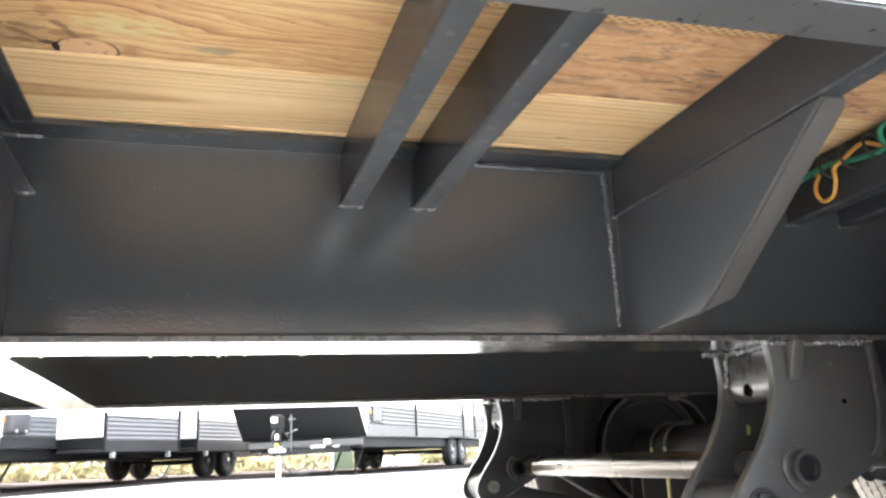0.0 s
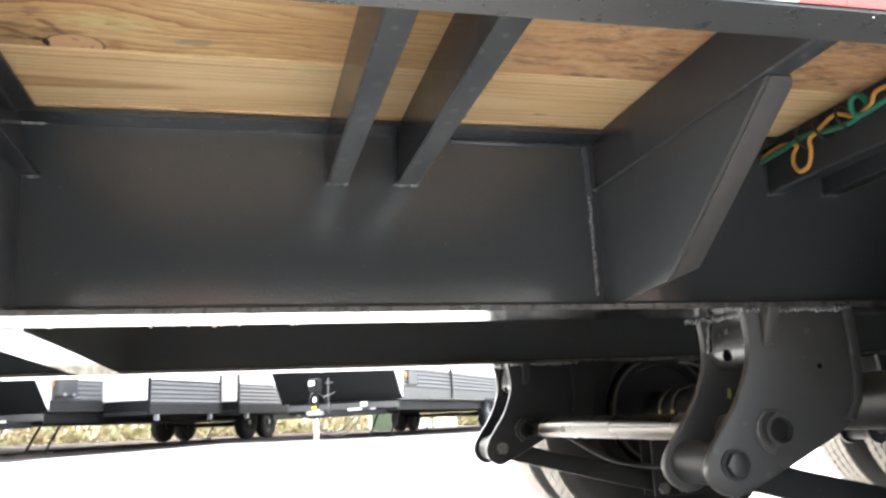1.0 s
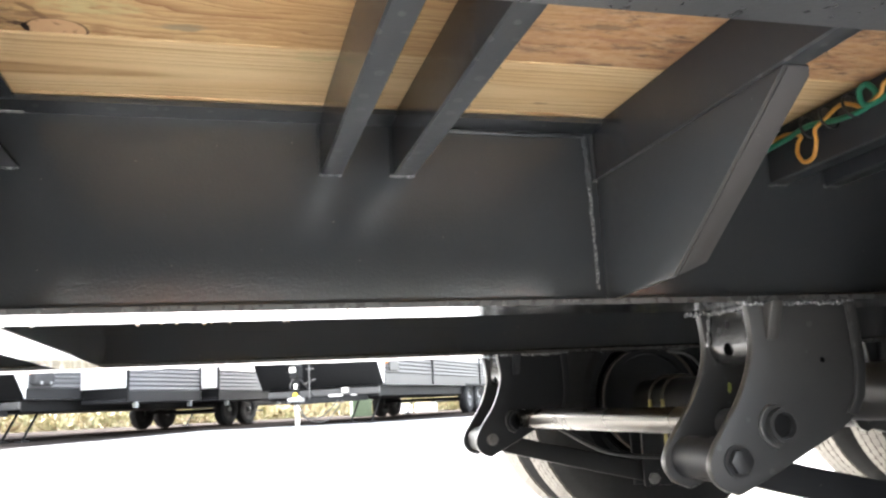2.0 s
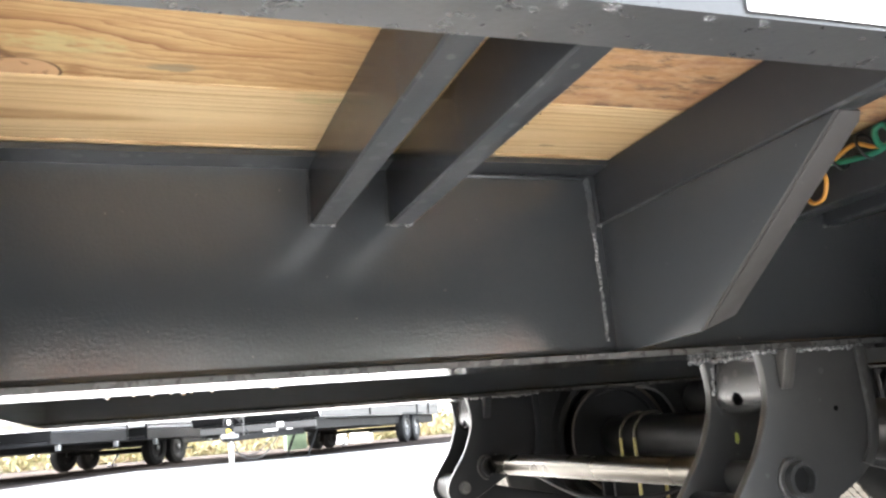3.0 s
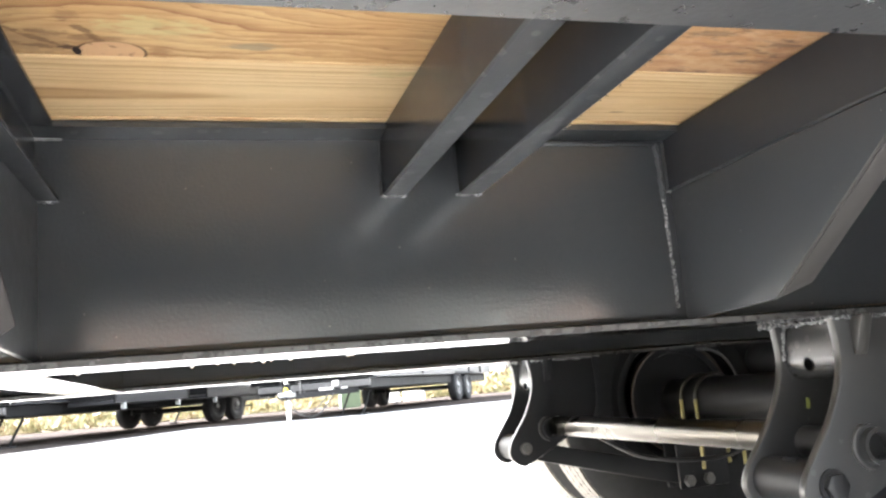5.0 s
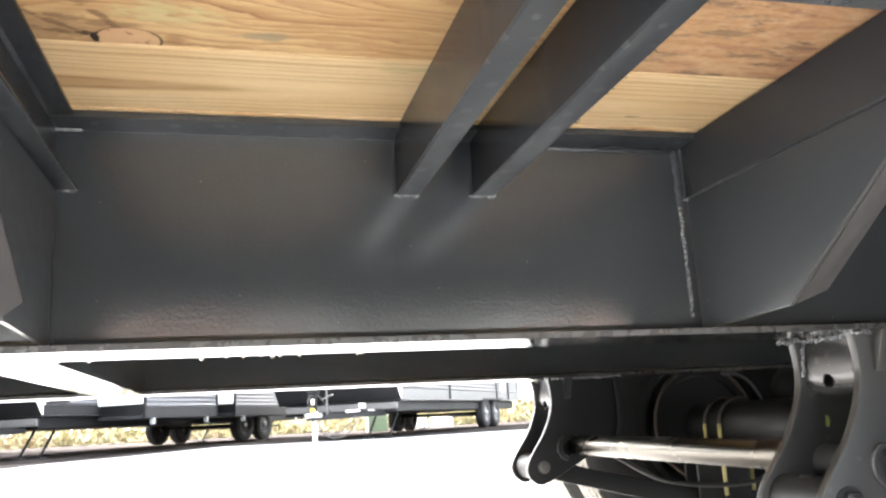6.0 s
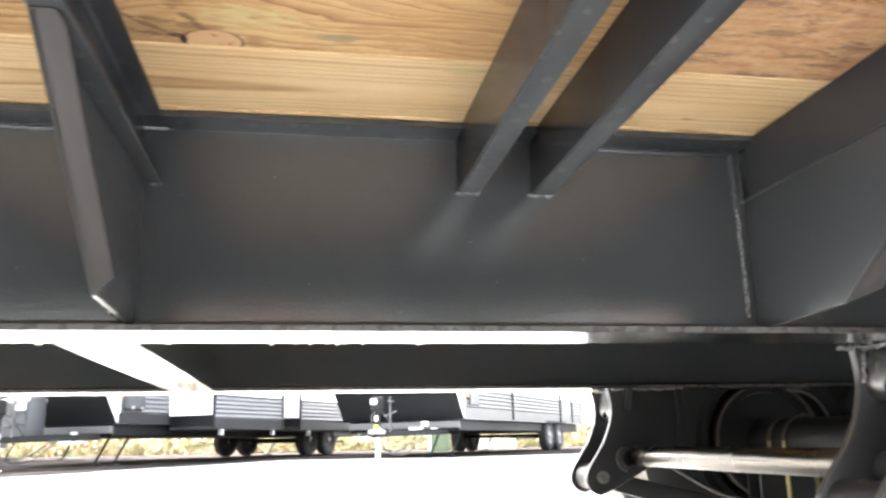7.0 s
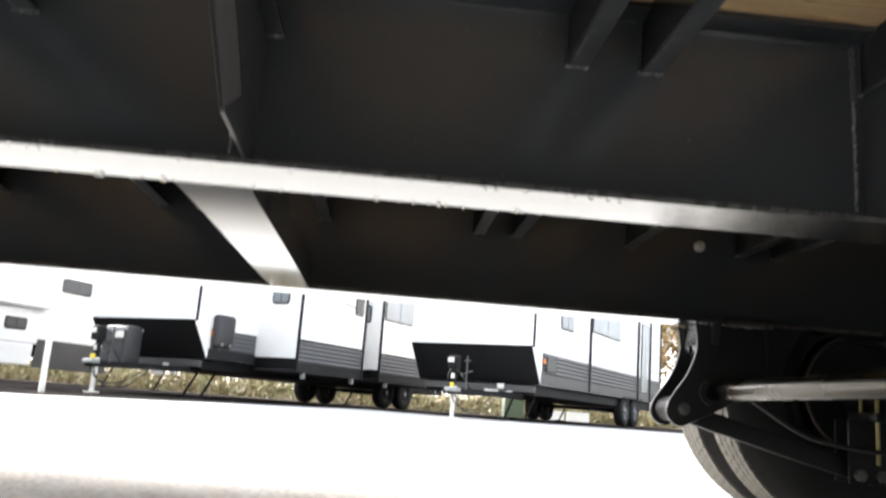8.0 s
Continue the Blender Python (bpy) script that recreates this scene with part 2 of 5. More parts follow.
    streak = stretched(1.8, 34.0, 4.5, 4, 0.65)
    fine = stretched(8.0, 160.0, 10.0, 2, 0.6)
    broad = stretched(1.5, 5.0, 2.6, 3, 0.5)
    col = mixed(nt, ramp(nt, broad, [(0.36, (0, 0, 0)), (0.66, (1, 1, 1))]), pale, mid)
    col = mixed(nt, amount, col, dark)
    col = mixed(nt, math_node(nt, "MULTIPLY", ramp(nt, streak, [(0.50, (0, 0, 0)), (0.66, (1, 1, 1))]), streaky), col, tuple(0.35 * p + 0.65 * q for p, q in zip(mid, dark)))
    col = mixed(nt, math_node(nt, "MULTIPLY", ramp(nt, fibre, [(0.45, (0, 0, 0)), (0.75, (1, 1, 1))]), 0.36 * fibrous), col, dark)
    col = mixed(nt, math_node(nt, "MULTIPLY", ramp(nt, fine, [(0.50, (0, 0, 0)), (0.72, (1, 1, 1))]), 0.16), col, tuple(c * 0.7 for c in dark))
    if smudge:
        smear = stretched(1.7, 4.6, 7.0, 6, 0.74)
        reach = 1.0
        if smudge_from is not None:
            reach = math_node(nt, "MINIMUM", math_node(nt, "MAXIMUM", math_node(nt, "MULTIPLY", math_node(nt, "SUBTRACT", x, smudge_from), 5.0), 0.0), 1.0)
            col = mixed(nt, math_node(nt, "MULTIPLY", reach, 0.55), col, (0.42, 0.205, 0.095))
            rubbed = ramp(nt, stretched(2.2, 5.0, 14.0, 5, 0.75), [(0.44, (0, 0, 0)), (0.60, (0.75, 0.75, 0.75))])
            col = mixed(nt, math_node(nt, "MULTIPLY", reach, rubbed), col, (0.56, 0.36, 0.205))
            ruddy = ramp(nt, stretched(1.6, 4.0, 9.0, 4, 0.7), [(0.50, (0, 0, 0)), (0.64, (0.6, 0.6, 0.6))])
            col = mixed(nt, math_node(nt, "MULTIPLY", reach, ruddy), col, (0.33, 0.155, 0.085))
        col = mixed(nt, math_node(nt, "MULTIPLY", ramp(nt, smear, [(0.53, (0, 0, 0)), (0.64, (1, 1, 1))]), math_node(nt, "MULTIPLY", reach, smudge)), col, (0.15, 0.085, 0.055))
    for mx, my, ra, rb, tint, much, *slant in marks:
        c, sn = math.cos(radians(sum(slant))), math.sin(radians(sum(slant)))
        ux, uy = math_node(nt, "SUBTRACT", x, mx), math_node(nt, "SUBTRACT", y, my)
        dx = math_node(nt, "DIVIDE", math_node(nt, "ADD", math_node(nt, "MULTIPLY", ux, c), math_node(nt, "MULTIPLY", uy, sn)), ra)
        dy = math_node(nt, "DIVIDE", math_node(nt, "SUBTRACT", math_node(nt, "MULTIPLY", uy, c), math_node(nt, "MULTIPLY", ux, sn)), rb)
        d2 = math_node(nt, "ADD", math_node(nt, "MULTIPLY", dx, dx), math_node(nt, "MULTIPLY", dy, dy))
        d2 = math_node(nt, "ADD", d2, math_node(nt, "MULTIPLY", math_node(nt, "SUBTRACT", stretched(1.6, 4.0, 26.0, 5, 0.7), 0.5), 6.0))
        col = mixed(nt, math_node(nt, "MULTIPLY", ramp(nt, d2, [(0.15, (1, 1, 1)), (0.95, (0, 0, 0))]), much), col, tint)
    if heart is not None:
        col = mixed(nt, math_node(nt, "MULTIPLY", heart, 0.9), col, (0.60, 0.36, 0.19))
        flecks = ramp(nt, noise_tex(nt, tc.outputs["Object"], 110.0, 2), [(0.60, (0, 0, 0)), (0.66, (1, 1, 1))])
        col = mixed(nt, math_node(nt, "MULTIPLY", math_node(nt, "MULTIPLY", flecks, heart), 0.5), col, tuple(c * 0.5 for c in dark))
        col = mixed(nt, math_node(nt, "MULTIPLY", rim, 0.9), col, tuple(c * 0.22 for c in dark))
        col = mixed(nt, tip, col, (0.025, 0.014, 0.010))
    if lattice:
        wl = None
        for s in (1, -1):
            f = math_node(nt, "FRACT", math_node(nt, "ADD", math_node(nt, "MULTIPLY", x, 62.0), math_node(nt, "MULTIPLY", y, 110.0 * s)))
            ln = ramp(nt, f, [(0.0, (1, 1, 1)), (0.30, (0, 0, 0)), (0.70, (0, 0, 0)), (1.0, (1, 1, 1))])
            wl = ln if wl is None else math_node(nt, "MAXIMUM", wl, ln)
        patch = ramp(nt, broad, [(0.30, (0.45, 0.45, 0.45)), (0.55, (1, 1, 1))])
        col = mixed(nt, math_node(nt, "MULTIPLY", math_node(nt, "MULTIPLY", math_node(nt, "SUBTRACT", 1.0, wl), patch), 0.85), col, (0.20, 0.10, 0.045))
    nt.links.new(col, b.inputs["Base Color"])
    b.inputs["Roughness"].default_value = 0.62
    b.inputs["Specular IOR Level"].default_value = 0.3
    bump(nt, b, math_node(nt, "ADD", amount, math_node(nt, "MULTIPLY", fibre, 0.6)), 0.15, 0.002)
    return mat


BLACK = paint("black_enamel", (0.0335, 0.0366, 0.0388), rough=0.10, peel=0.17, dust=0.25, coat=0.8)
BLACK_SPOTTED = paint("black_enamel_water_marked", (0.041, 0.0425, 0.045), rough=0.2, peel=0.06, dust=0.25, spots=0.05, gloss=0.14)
BLACK_UNDER = paint("black_enamel_blotched_underside", (0.030, 0.0322, 0.0338), rough=0.30, peel=0.05, dust=0.25, spots=0.7)
BLACK_DULL = paint("black_enamel_overspray", (0.047, 0.0505, 0.0535), rough=0.42, peel=0.06, dust=0.25, gloss=0.28)
SATIN = paint("darker_satin_black", (0.015, 0.0158, 0.0172), rough=0.4, gloss=0.18, dust=0.15, peel=0.02, dust_colour=(0.03, 0.029, 0.027))
BLACK_FLAT = paint("black_underbody", (0.012, 0.0126, 0.0138), rough=0.5, dust=0.2, peel=0.02, dust_colour=(0.025, 0.024, 0.022), gloss=0.25)
STRIP = paint("black_chalky_enamel", (0.045, 0.0415, 0.039), rough=0.5, peel=0.06, dust=0.25, gloss=0.2)
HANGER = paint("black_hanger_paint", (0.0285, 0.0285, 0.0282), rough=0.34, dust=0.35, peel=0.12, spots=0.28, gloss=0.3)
SCUFFED = paint("black_enamel_scuffed_lip", (0.034, 0.0335, 0.0325), rough=0.26, dust=0.45, peel=0.2, spots=0.3, gloss=0.45)
BORE = simple("bore_shade_disc", (0.003, 0.003, 0.003), 0.7, 0.0, 0.3, 60, 0.0, None, 0.2)
HANGER_CAP = paint("black_cap_enamel", (0.024, 0.024, 0.0235), rough=0.2, dust=0.3, peel=0.08, spots=0.25, gloss=0.55)
# dust plus the light caught on the rims, both in the base colour
CUT_EDGE = paint("dusty_lit_cut_edge", (0.040, 0.038, 0.035), rough=0.3, dust=0.5, peel=0.2, gloss=0.45)
AXLE = paint("black_axle_enamel", (0.006, 0.0062, 0.0068), rough=0.36, dust=0.2, peel=0.05, gloss=0.2)
RAIL = paint("black_rail_enamel", (0.035, 0.0352, 0.035), rough=0.28, dust=0.3, peel=0.06)
WELD, weld_nt, weld_b = material("weld_bead")
weld_v = mapped(weld_nt, 1, 1, 1)
weld_n = noise_tex(weld_nt, weld_v, 330.0, 3, 0.6)
weld_nt.links.new(ramp(weld_nt, weld_n, [(0.46, (0.04, 0.041, 0.042)), (0.54, (0.14, 0.14, 0.14)), (0.62, (0.55, 0.54, 0.52))]), weld_b.inputs["Base Color"])
weld_b.inputs["Roughness"].default_value = 0.3
bump(weld_nt, weld_b, weld_n, 0.6, 0.003)
WELD_BRIGHT = simple("bright_weld_bead", (0.30, 0.30, 0.29), 0.25, 0.3, 0.4, 200, 0.3)
TUBE = simple("satin_black_tube", (0.085, 0.077, 0.065), 0.27, 1.0, 0.1, 3, 0.0)
BRAKE_LINE = simple("grey_brake_line", (0.10, 0.10, 0.10), 0.45, 0.0, 0.2, 60, 0.0)
RUST = simple("dusty_brake_lip", (0.060, 0.047, 0.038), 0.6, 0.0, 0.3, 60, 0.1)
BOLT = simple("plated_bolt", (0.62, 0.61, 0.58), 0.32, 0.35, 0.3, 90, 0.1)
BOLT_DIM = simple("dirty_plated_bolt", (0.11, 0.11, 0.104), 0.4, 0.4, 0.4, 90, 0.1)
DARK_BOLT = simple("painted_bolt", (0.012, 0.012, 0.0125), 0.36, 0.0, 0.3, 90, 0.05)
RUBBER = simple("tyre_rubber", (0.019, 0.0192, 0.0198), 0.75, 0.0, 0.25, 60, 0.05, None, 0.2)
TREAD = simple("dusty_tread", (0.085, 0.078, 0.068), 0.85, 0.0, 0.35, 50, 0.2)
U_BOLT = simple("dark_olive_zinc", (0.045, 0.043, 0.03), 0.4, 0.0, 0.3, 60, 0.05)
MARK_GREEN = simple("yellow_green_paint", (0.26, 0.29, 0.07), 0.5, 0.0, 0.2, 90, 0.05)
YELLOW = simple("yellow_zinc", (0.30, 0.26, 0.09), 0.4, 0.0, 0.2, 60, 0.05)
ORANGE = simple("orange_wire_sheath", (0.50, 0.24, 0.045), 0.42, 0.0, 0.18, 60, 0.05)
GREEN = simple("green_wire_sheath", (0.015, 0.15, 0.085), 0.42, 0.0, 0.2, 60, 0.05)
PLASTIC = simple("black_plastic", (0.018, 0.018, 0.019), 0.4, 0.0, 0.2, 60, 0.05)
# flat black for discs that show the shade inside drilled holes
HOLE, hnt, hb = material("dark_hole")
hb.inputs["Base Color"].default_value = (0.002, 0.002, 0.002, 1)
hb.inputs["Roughness"].default_value = 1.0
hb.inputs["Specular IOR Level"].default_value = 0.0
TAPE_WHITE = simple("white_reflective_tape", (0.84, 0.83, 0.80), 0.3, 0.0, 0.06, 120, 0.05)
TAPE_RED = simple("red_reflective_tape", (0.62, 0.045, 0.028), 0.3, 0.0, 0.1, 120, 0.05)
WOOD_EDGE = wood("pine_straight", (0.76, 0.555, 0.305), (0.70, 0.475, 0.24), (0.40, 0.215, 0.085), -0.128, 0.046, 0.014, 105.0, 0.005, ((-0.684, -0.184, 0.017, 0.011),), 0.0, None,
                 ((-0.015, -0.208, 0.035, 0.016, (0.42, 0.36, 0.17), 0.45), (0.33, -0.09, 0.012, 0.004, (0.25, 0.15, 0.08), 0.8), (-0.684, -0.184, 0.014, 0.008, (0.10, 0.045, 0.025), 0.9), (-0.665, -0.150, 0.035, 0.007, (0.50, 0.29, 0.13), 0.7),
                  (-0.41, -0.130, 0.085, 0.007, (0.50, 0.30, 0.13), 0.8)), False, 0.0, 0.34, 0.5)
WOOD_KNOT = wood("pine_knotty", (0.64, 0.435, 0.21), (0.55, 0.33, 0.142), (0.29, 0.13, 0.05), -0.440, 0.030, -0.020, 88.0, 0.017,
                 ((-0.3145, -0.2475, 0.0325, 0.0265), (1.05, -0.33, 0.04, 0.02), (-1.2, -0.30, 0.04, 0.02)), 0.85, 0.10,
                 ((-0.276, -0.308, 0.055, 0.022, (0.55, 0.50, 0.24), 0.5), (-0.174, -0.272, 0.032, 0.010, (0.27, 0.22, 0.14), 0.75), (-0.40, -0.265, 0.07, 0.035, (0.36, 0.22, 0.11), 0.75), (-0.372, -0.290, 0.035, 0.007, (0.22, 0.12, 0.055), 0.7), (-0.325, -0.281, 0.030, 0.006, (0.24, 0.125, 0.055), 0.6), (-0.345, -0.325, 0.012, 0.020, (0.30, 0.16, 0.07), 0.6),
                  (-0.388, -0.284, 0.055, 0.0055, (0.17, 0.085, 0.035), 0.75, 40), (-0.335, -0.296, 0.034, 0.0060, (0.18, 0.09, 0.04), 0.75, 58), (-0.377, -0.258, 0.034, 0.0055, (0.17, 0.085, 0.035), 0.7, 12),
                  (-0.352, -0.256, 0.012, 0.008, (0.09, 0.045, 0.025), 0.85), (-0.268, -0.252, 0.012, 0.016, (0.30, 0.15, 0.065), 0.6), (-0.20, -0.240, 0.075, 0.005, (0.36, 0.19, 0.08), 0.6), (-0.10, -0.300, 0.09, 0.006, (0.40, 0.22, 0.095), 0.55), (-0.06, -0.262, 0.07, 0.006, (0.40, 0.22, 0.095), 0.55),
                  (0.317, -0.347, 0.034, 0.010, (0.14, 0.09, 0.055), 0.6), (0.271, -0.288, 0.022, 0.007, (0.15, 0.09, 0.055), 0.6), (0.37, -0.296, 0.026, 0.008, (0.14, 0.08, 0.055), 0.6), (0.42, -0.322, 0.028, 0.008, (0.13, 0.075, 0.05), 0.6)), False, 0.0, 0.6, 0.8)
WOOD_PLAIN = wood("pine_plain", (0.68, 0.49, 0.26), (0.60, 0.39, 0.19), (0.36, 0.19, 0.075), 0.01, 0.045, 0.06, 110.0, 0.009, (), 0.35, None, (), False, 3.0)
WOOD_LATTICE = wood("pine_roller_marked", (0.70, 0.50, 0.26), (0.62, 0.40, 0.18), (0.38, 0.20, 0.075), -0.50, 0.04, -0.05, 110.0, 0.009, (), 0.3, None, (), True)
WHITE_SHELL = simple("white_fibreglass", (0.80, 0.80, 0.79), 0.35, 0.0, 0.04, 3, 0.02)
GREY_METAL = simple("grey_corrugated_metal", (0.088, 0.090, 0.094), 0.38, 0.0, 0.12, 6, 0.02)
BLACK_SHELL = simple("black_front_cap", (0.004, 0.004, 0.0043), 0.6, 0.0, 0.3, 5, 0.02, None, 0.2)
CHARCOAL = simple("charcoal_plastic", (0.014, 0.0142, 0.0152), 0.6, 0.0, 0.2, 8, 0.05, None, 0.25)
SILVER = simple("silver_corrugated_metal", (0.059, 0.058, 0.057), 0.4, 0.0, 0.15, 6, 0.02)
PANE_PALE = simple("pale_curtained_window", (0.20, 0.22, 0.24), 0.15, 0.0, 0.2, 2, 0.0)
DECAL = simple("grey_swoosh_decal", (0.36, 0.36, 0.36), 0.35, 0.0, 0.1, 4, 0.0)
DECAL_BLUE = simple("blue_stripe_decal", (0.10, 0.20, 0.34), 0.35, 0.0, 0.1, 4, 0.0)
MID_GREY = simple("grey_lower_panel", (0.058, 0.056, 0.054), 0.5, 0.0, 0.2, 2, 0.02)
COVER_GREY = simple("moulded_grey_plastic", (0.026, 0.0265, 0.029), 0.5, 0.0, 0.25, 6, 0.05)
LID_GREY = simple("sun_bleached_plastic", (0.34, 0.34, 0.34), 0.5, 0.0, 0.35, 9, 0.05)
YELLOW_PLASTIC = simple("yellow_plastic", (0.75, 0.55, 0.03), 0.4, 0.0, 0.1, 30, 0.0)
RIM_GREY = simple("pale_grey_rim", (0.075, 0.074, 0.072), 0.4, 0.2, 0.3, 20, 0.05)
STEEL = simple("galvanised_steel", (0.30, 0.31, 0.31), 0.4, 0.6, 0.2, 30, 0.05)
CREAM = simple("cream_paint", (0.74, 0.72, 0.66), 0.45, 0.0, 0.08, 8, 0.03)
DARK_GLASS = simple("tinted_window", (0.03, 0.035, 0.04), 0.08, 0.0, 0.1, 4, 0.0)
LAMP_RED = simple("amber_lens", (0.75, 0.20, 0.03), 0.25, 0.0, 0.1, 30, 0.0)
BOX_GREEN = simple("green_enamel", (0.055, 0.085, 0.05), 0.5, 0.0, 0.15, 8, 0.03)
BARK = simple("bark", (0.11, 0.085, 0.065), 0.85, 0.0, 0.4, 12, 0.4)


def leafy(name, a, b_, c):
    mat, nt, b = material(name)
    geo = nt.nodes.new("ShaderNodeNewGeometry")
    col = ramp(nt, geo.outputs["Random Per Island"], [(0.0, a), (0.5, b_), (1.0, c)])
    nt.links.new(col, b.inputs["Base Color"])
    b.inputs["Roughness"].default_value = 0.6
    b.inputs["Transmission Weight"].default_value = 0.0
    b.inputs["Subsurface Weight"].default_value = 0.0
    return mat


LEAF_AUTUMN = leafy("autumn_leaves", (0.29, 0.15, 0.045), (0.36, 0.24, 0.08), (0.19, 0.17, 0.06))
LEAF_RED = leafy("red_autumn_leaves", (0.50, 0.15, 0.06), (0.55, 0.24, 0.09), (0.40, 0.16, 0.07))
LEAF_WOODS = leafy("hedge_leaves", (0.030, 0.036, 0.016), (0.040, 0.038, 0.018), (0.062, 0.042, 0.022))
LEAF_BRUSH = leafy("dry_brush", (0.15, 0.155, 0.065), (0.31, 0.265, 0.13), (0.22, 0.155, 0.085))


def gravel():
    mat, nt, b = material("pale_gravel")
    v = mapped(nt, 1, 1, 1)
    stone = nt.nodes.new("ShaderNodeTexVoronoi")
    stone.inputs["Scale"].default_value = 55.0
    nt.links.new(v, stone.inputs["Vector"])
    big, mid = noise_tex(nt, v, 0.22, 4), noise_tex(nt, v, 3.0, 4)
    col = ramp(nt, stone.outputs["Distance"], [(0.0, (0.67, 0.66, 0.64)), (0.55, (0.57, 0.56, 0.54)), (1.0, (0.39, 0.385, 0.37))])
    col = mixed(nt, math_node(nt, "MULTIPLY", mid, 0.4), col, (0.61, 0.60, 0.575))
    col = mixed(nt, ramp(nt, big, [(0.52, (0, 0, 0)), (0.72, (0.5, 0.5, 0.5))]), col, (0.45, 0.44, 0.415))
    sep = nt.nodes.new("ShaderNodeSeparateXYZ")
    nt.links.new(v, sep.inputs[0])
    edge = math_node(nt, "SUBTRACT", sep.outputs[1], math_node(nt, "ADD", math_node(nt, "MULTIPLY", math_node(nt, "MINIMUM", math_node(nt, "ADD", sep.outputs[0], 0.5), 0.0), 1.15), 14.2))
    edge = math_node(nt, "ADD", edge, math_node(nt, "MULTIPLY", math_node(nt, "SUBTRACT", noise_tex(nt, v, 0.6, 4), 0.5), 1.4))
    # brown dirt, darkened to carry the soft shade of the caravans
    dirt = ramp(nt, math_node(nt, "MULTIPLY", noise_tex(nt, v, 1.3, 5, 0.65), 1.0), [(0.36, (0.018, 0.0155, 0.0138)), (0.52, (0.034, 0.029, 0.0262)), (0.68, (0.072, 0.062, 0.056))])
    dry = ramp(nt, noise_tex(nt, v, 2.1, 5, 0.65), [(0.35, (0.040, 0.0345, 0.0315)), (0.65, (0.082, 0.071, 0.066))])
    dirt = mixed(nt, ramp(nt, math_node(nt, "MULTIPLY", edge, 0.1), [(0.35, (0, 0, 0)), (0.75, (1, 1, 1))]), dirt, dry)
    col = mixed(nt, ramp(nt, math_node(nt, "MULTIPLY", edge, 0.3), [(0.0, (0, 0, 0)), (0.16, (0.97, 0.97, 0.97)), (0.6, (1, 1, 1))]), col, dirt)
    # unseen dark strip from about y -6 back, added to lessen ground bounce
    road = math_node(nt, "ADD", math_node(nt, "MULTIPLY", sep.outputs[1], -1.0), math_node(nt, "MULTIPLY", noise_tex(nt, v, 0.5, 3), 1.5))
    col = mixed(nt, ramp(nt, math_node(nt, "MULTIPLY", road, 0.1), [(0.62, (0, 0, 0)), (0.70, (1, 1, 1))]), col, mixed(nt, mid, (0.035, 0.035, 0.035), (0.075, 0.072, 0.068)))
    nt.links.new(col, b.inputs["Base Color"])
    b.inputs["Roughness"].default_value = 1.0
    b.inputs["Specular IOR Level"].default_value = 0.0
    bump(nt, b, stone.outputs["Distance"], 0.5, 0.01)
    return mat


GRAVEL = gravel()
WATER, wnt, wb = material("water")
wb.inputs["Base Color"].default_value = (1, 1, 1, 1)
wb.inputs["Transmission Weight"].default_value = 1.0
wb.inputs["Roughness"].default_value = 0.02
wb.inputs["IOR"].default_value = 1.33

# ---- ground ----
RISE = 0.18          # the yard climbs a little towards the caravans


def ground_z(y):
    f = min(1.0, max(0.0, (y - 4.5) / 14.5))
    return GZ + RISE * f * f * (3 - 2 * f)


bm = bmesh.new()
rows_y = [-1500, -60, -8, 4.5] + [4.5 + 14.5 * k / 14 for k in range(1, 15)] + [60, 1500]
sheet = []
for y in rows_y:
    sheet.append([bm.verts.new((x, y, ground_z(y))) for x in (-1500, 0, 1500)])
for a, b in zip(sheet, sheet[1:]):
    for k in range(2):
        bm.faces.new((a[k], a[k + 1], b[k + 1], b[k]))
tagged(part("ground", bm, GRAVEL), "pale gravel yard turning to dark damp dirt", "ground", kind="structure")

# ---- the flatbed trailer ----
trailer = thing("flatbed_trailer", Matrix(), "black-painted steel deckover flatbed trailer with pine deck boards", "trailer")
BOT, TOP = 0.490, 0.790          # main beams, bottom and top
X0, X1 = -4.2, 5.2               # the trailer's ends
FAR = 1.195                      # spacing of the two beams
CH_LO, CH_HI = 0.699, 0.789      # cross channels


def beam_profile(y):
    """An I-section with fillets at the web; web face nearest the road side at y."""
    t, hw, ht, fl = 0.008, 0.062, 0.048, 0.0105
    c = y + t / 2
    a, b = c - t / 2, c + t / 2
    f = 0.011
    arc = [(f * (1 - math.sin(k * math.pi / 10)), f * (1 - math.cos(k * math.pi / 10))) for k in range(6)]   # flange to web
    p = [(c - hw, BOT), (c + hw, BOT), (c + hw, BOT + fl - 0.002)]
    p += [(b + u, BOT + fl + v) for u, v in arc]
    p += [(b + u * 0.1, TOP - fl - v * 0.1) for u, v in reversed(arc)]
    p += [(c + ht, TOP - fl + 0.002), (c + ht, TOP), (c - ht, TOP), (c - ht, TOP - fl + 0.002)]
    p += [(a - u * 0.1, TOP - fl - v * 0.1) for u, v in arc]
    p += [(a - u, BOT + fl + v) for u, v in reversed(arc)]
    return p + [(c - hw, BOT + fl - 0.002)]


for y in (0.0, FAR):
    bm = bmesh.new()
    prism(bm, beam_profile(y), X0, X1, "x", 0.0015)
    beam = part("main_beam", bm, BLACK, trailer, "black enamelled steel I-beam")
    beam.data.materials.append(BLACK_UNDER)
    beam.data.materials.append(SCUFFED)
    for f in beam.data.polygons:
        if f.normal.z < -0.6 and f.center.z > TOP - 0.03:      # the underside of the top flange, in the darker blotched enamel
            f.material_index = 1
        if f.normal.y < -0.6 and f.center.z < BOT + 0.0115:    # the scuffed front lip of the bottom flange
            f.material_index = 2


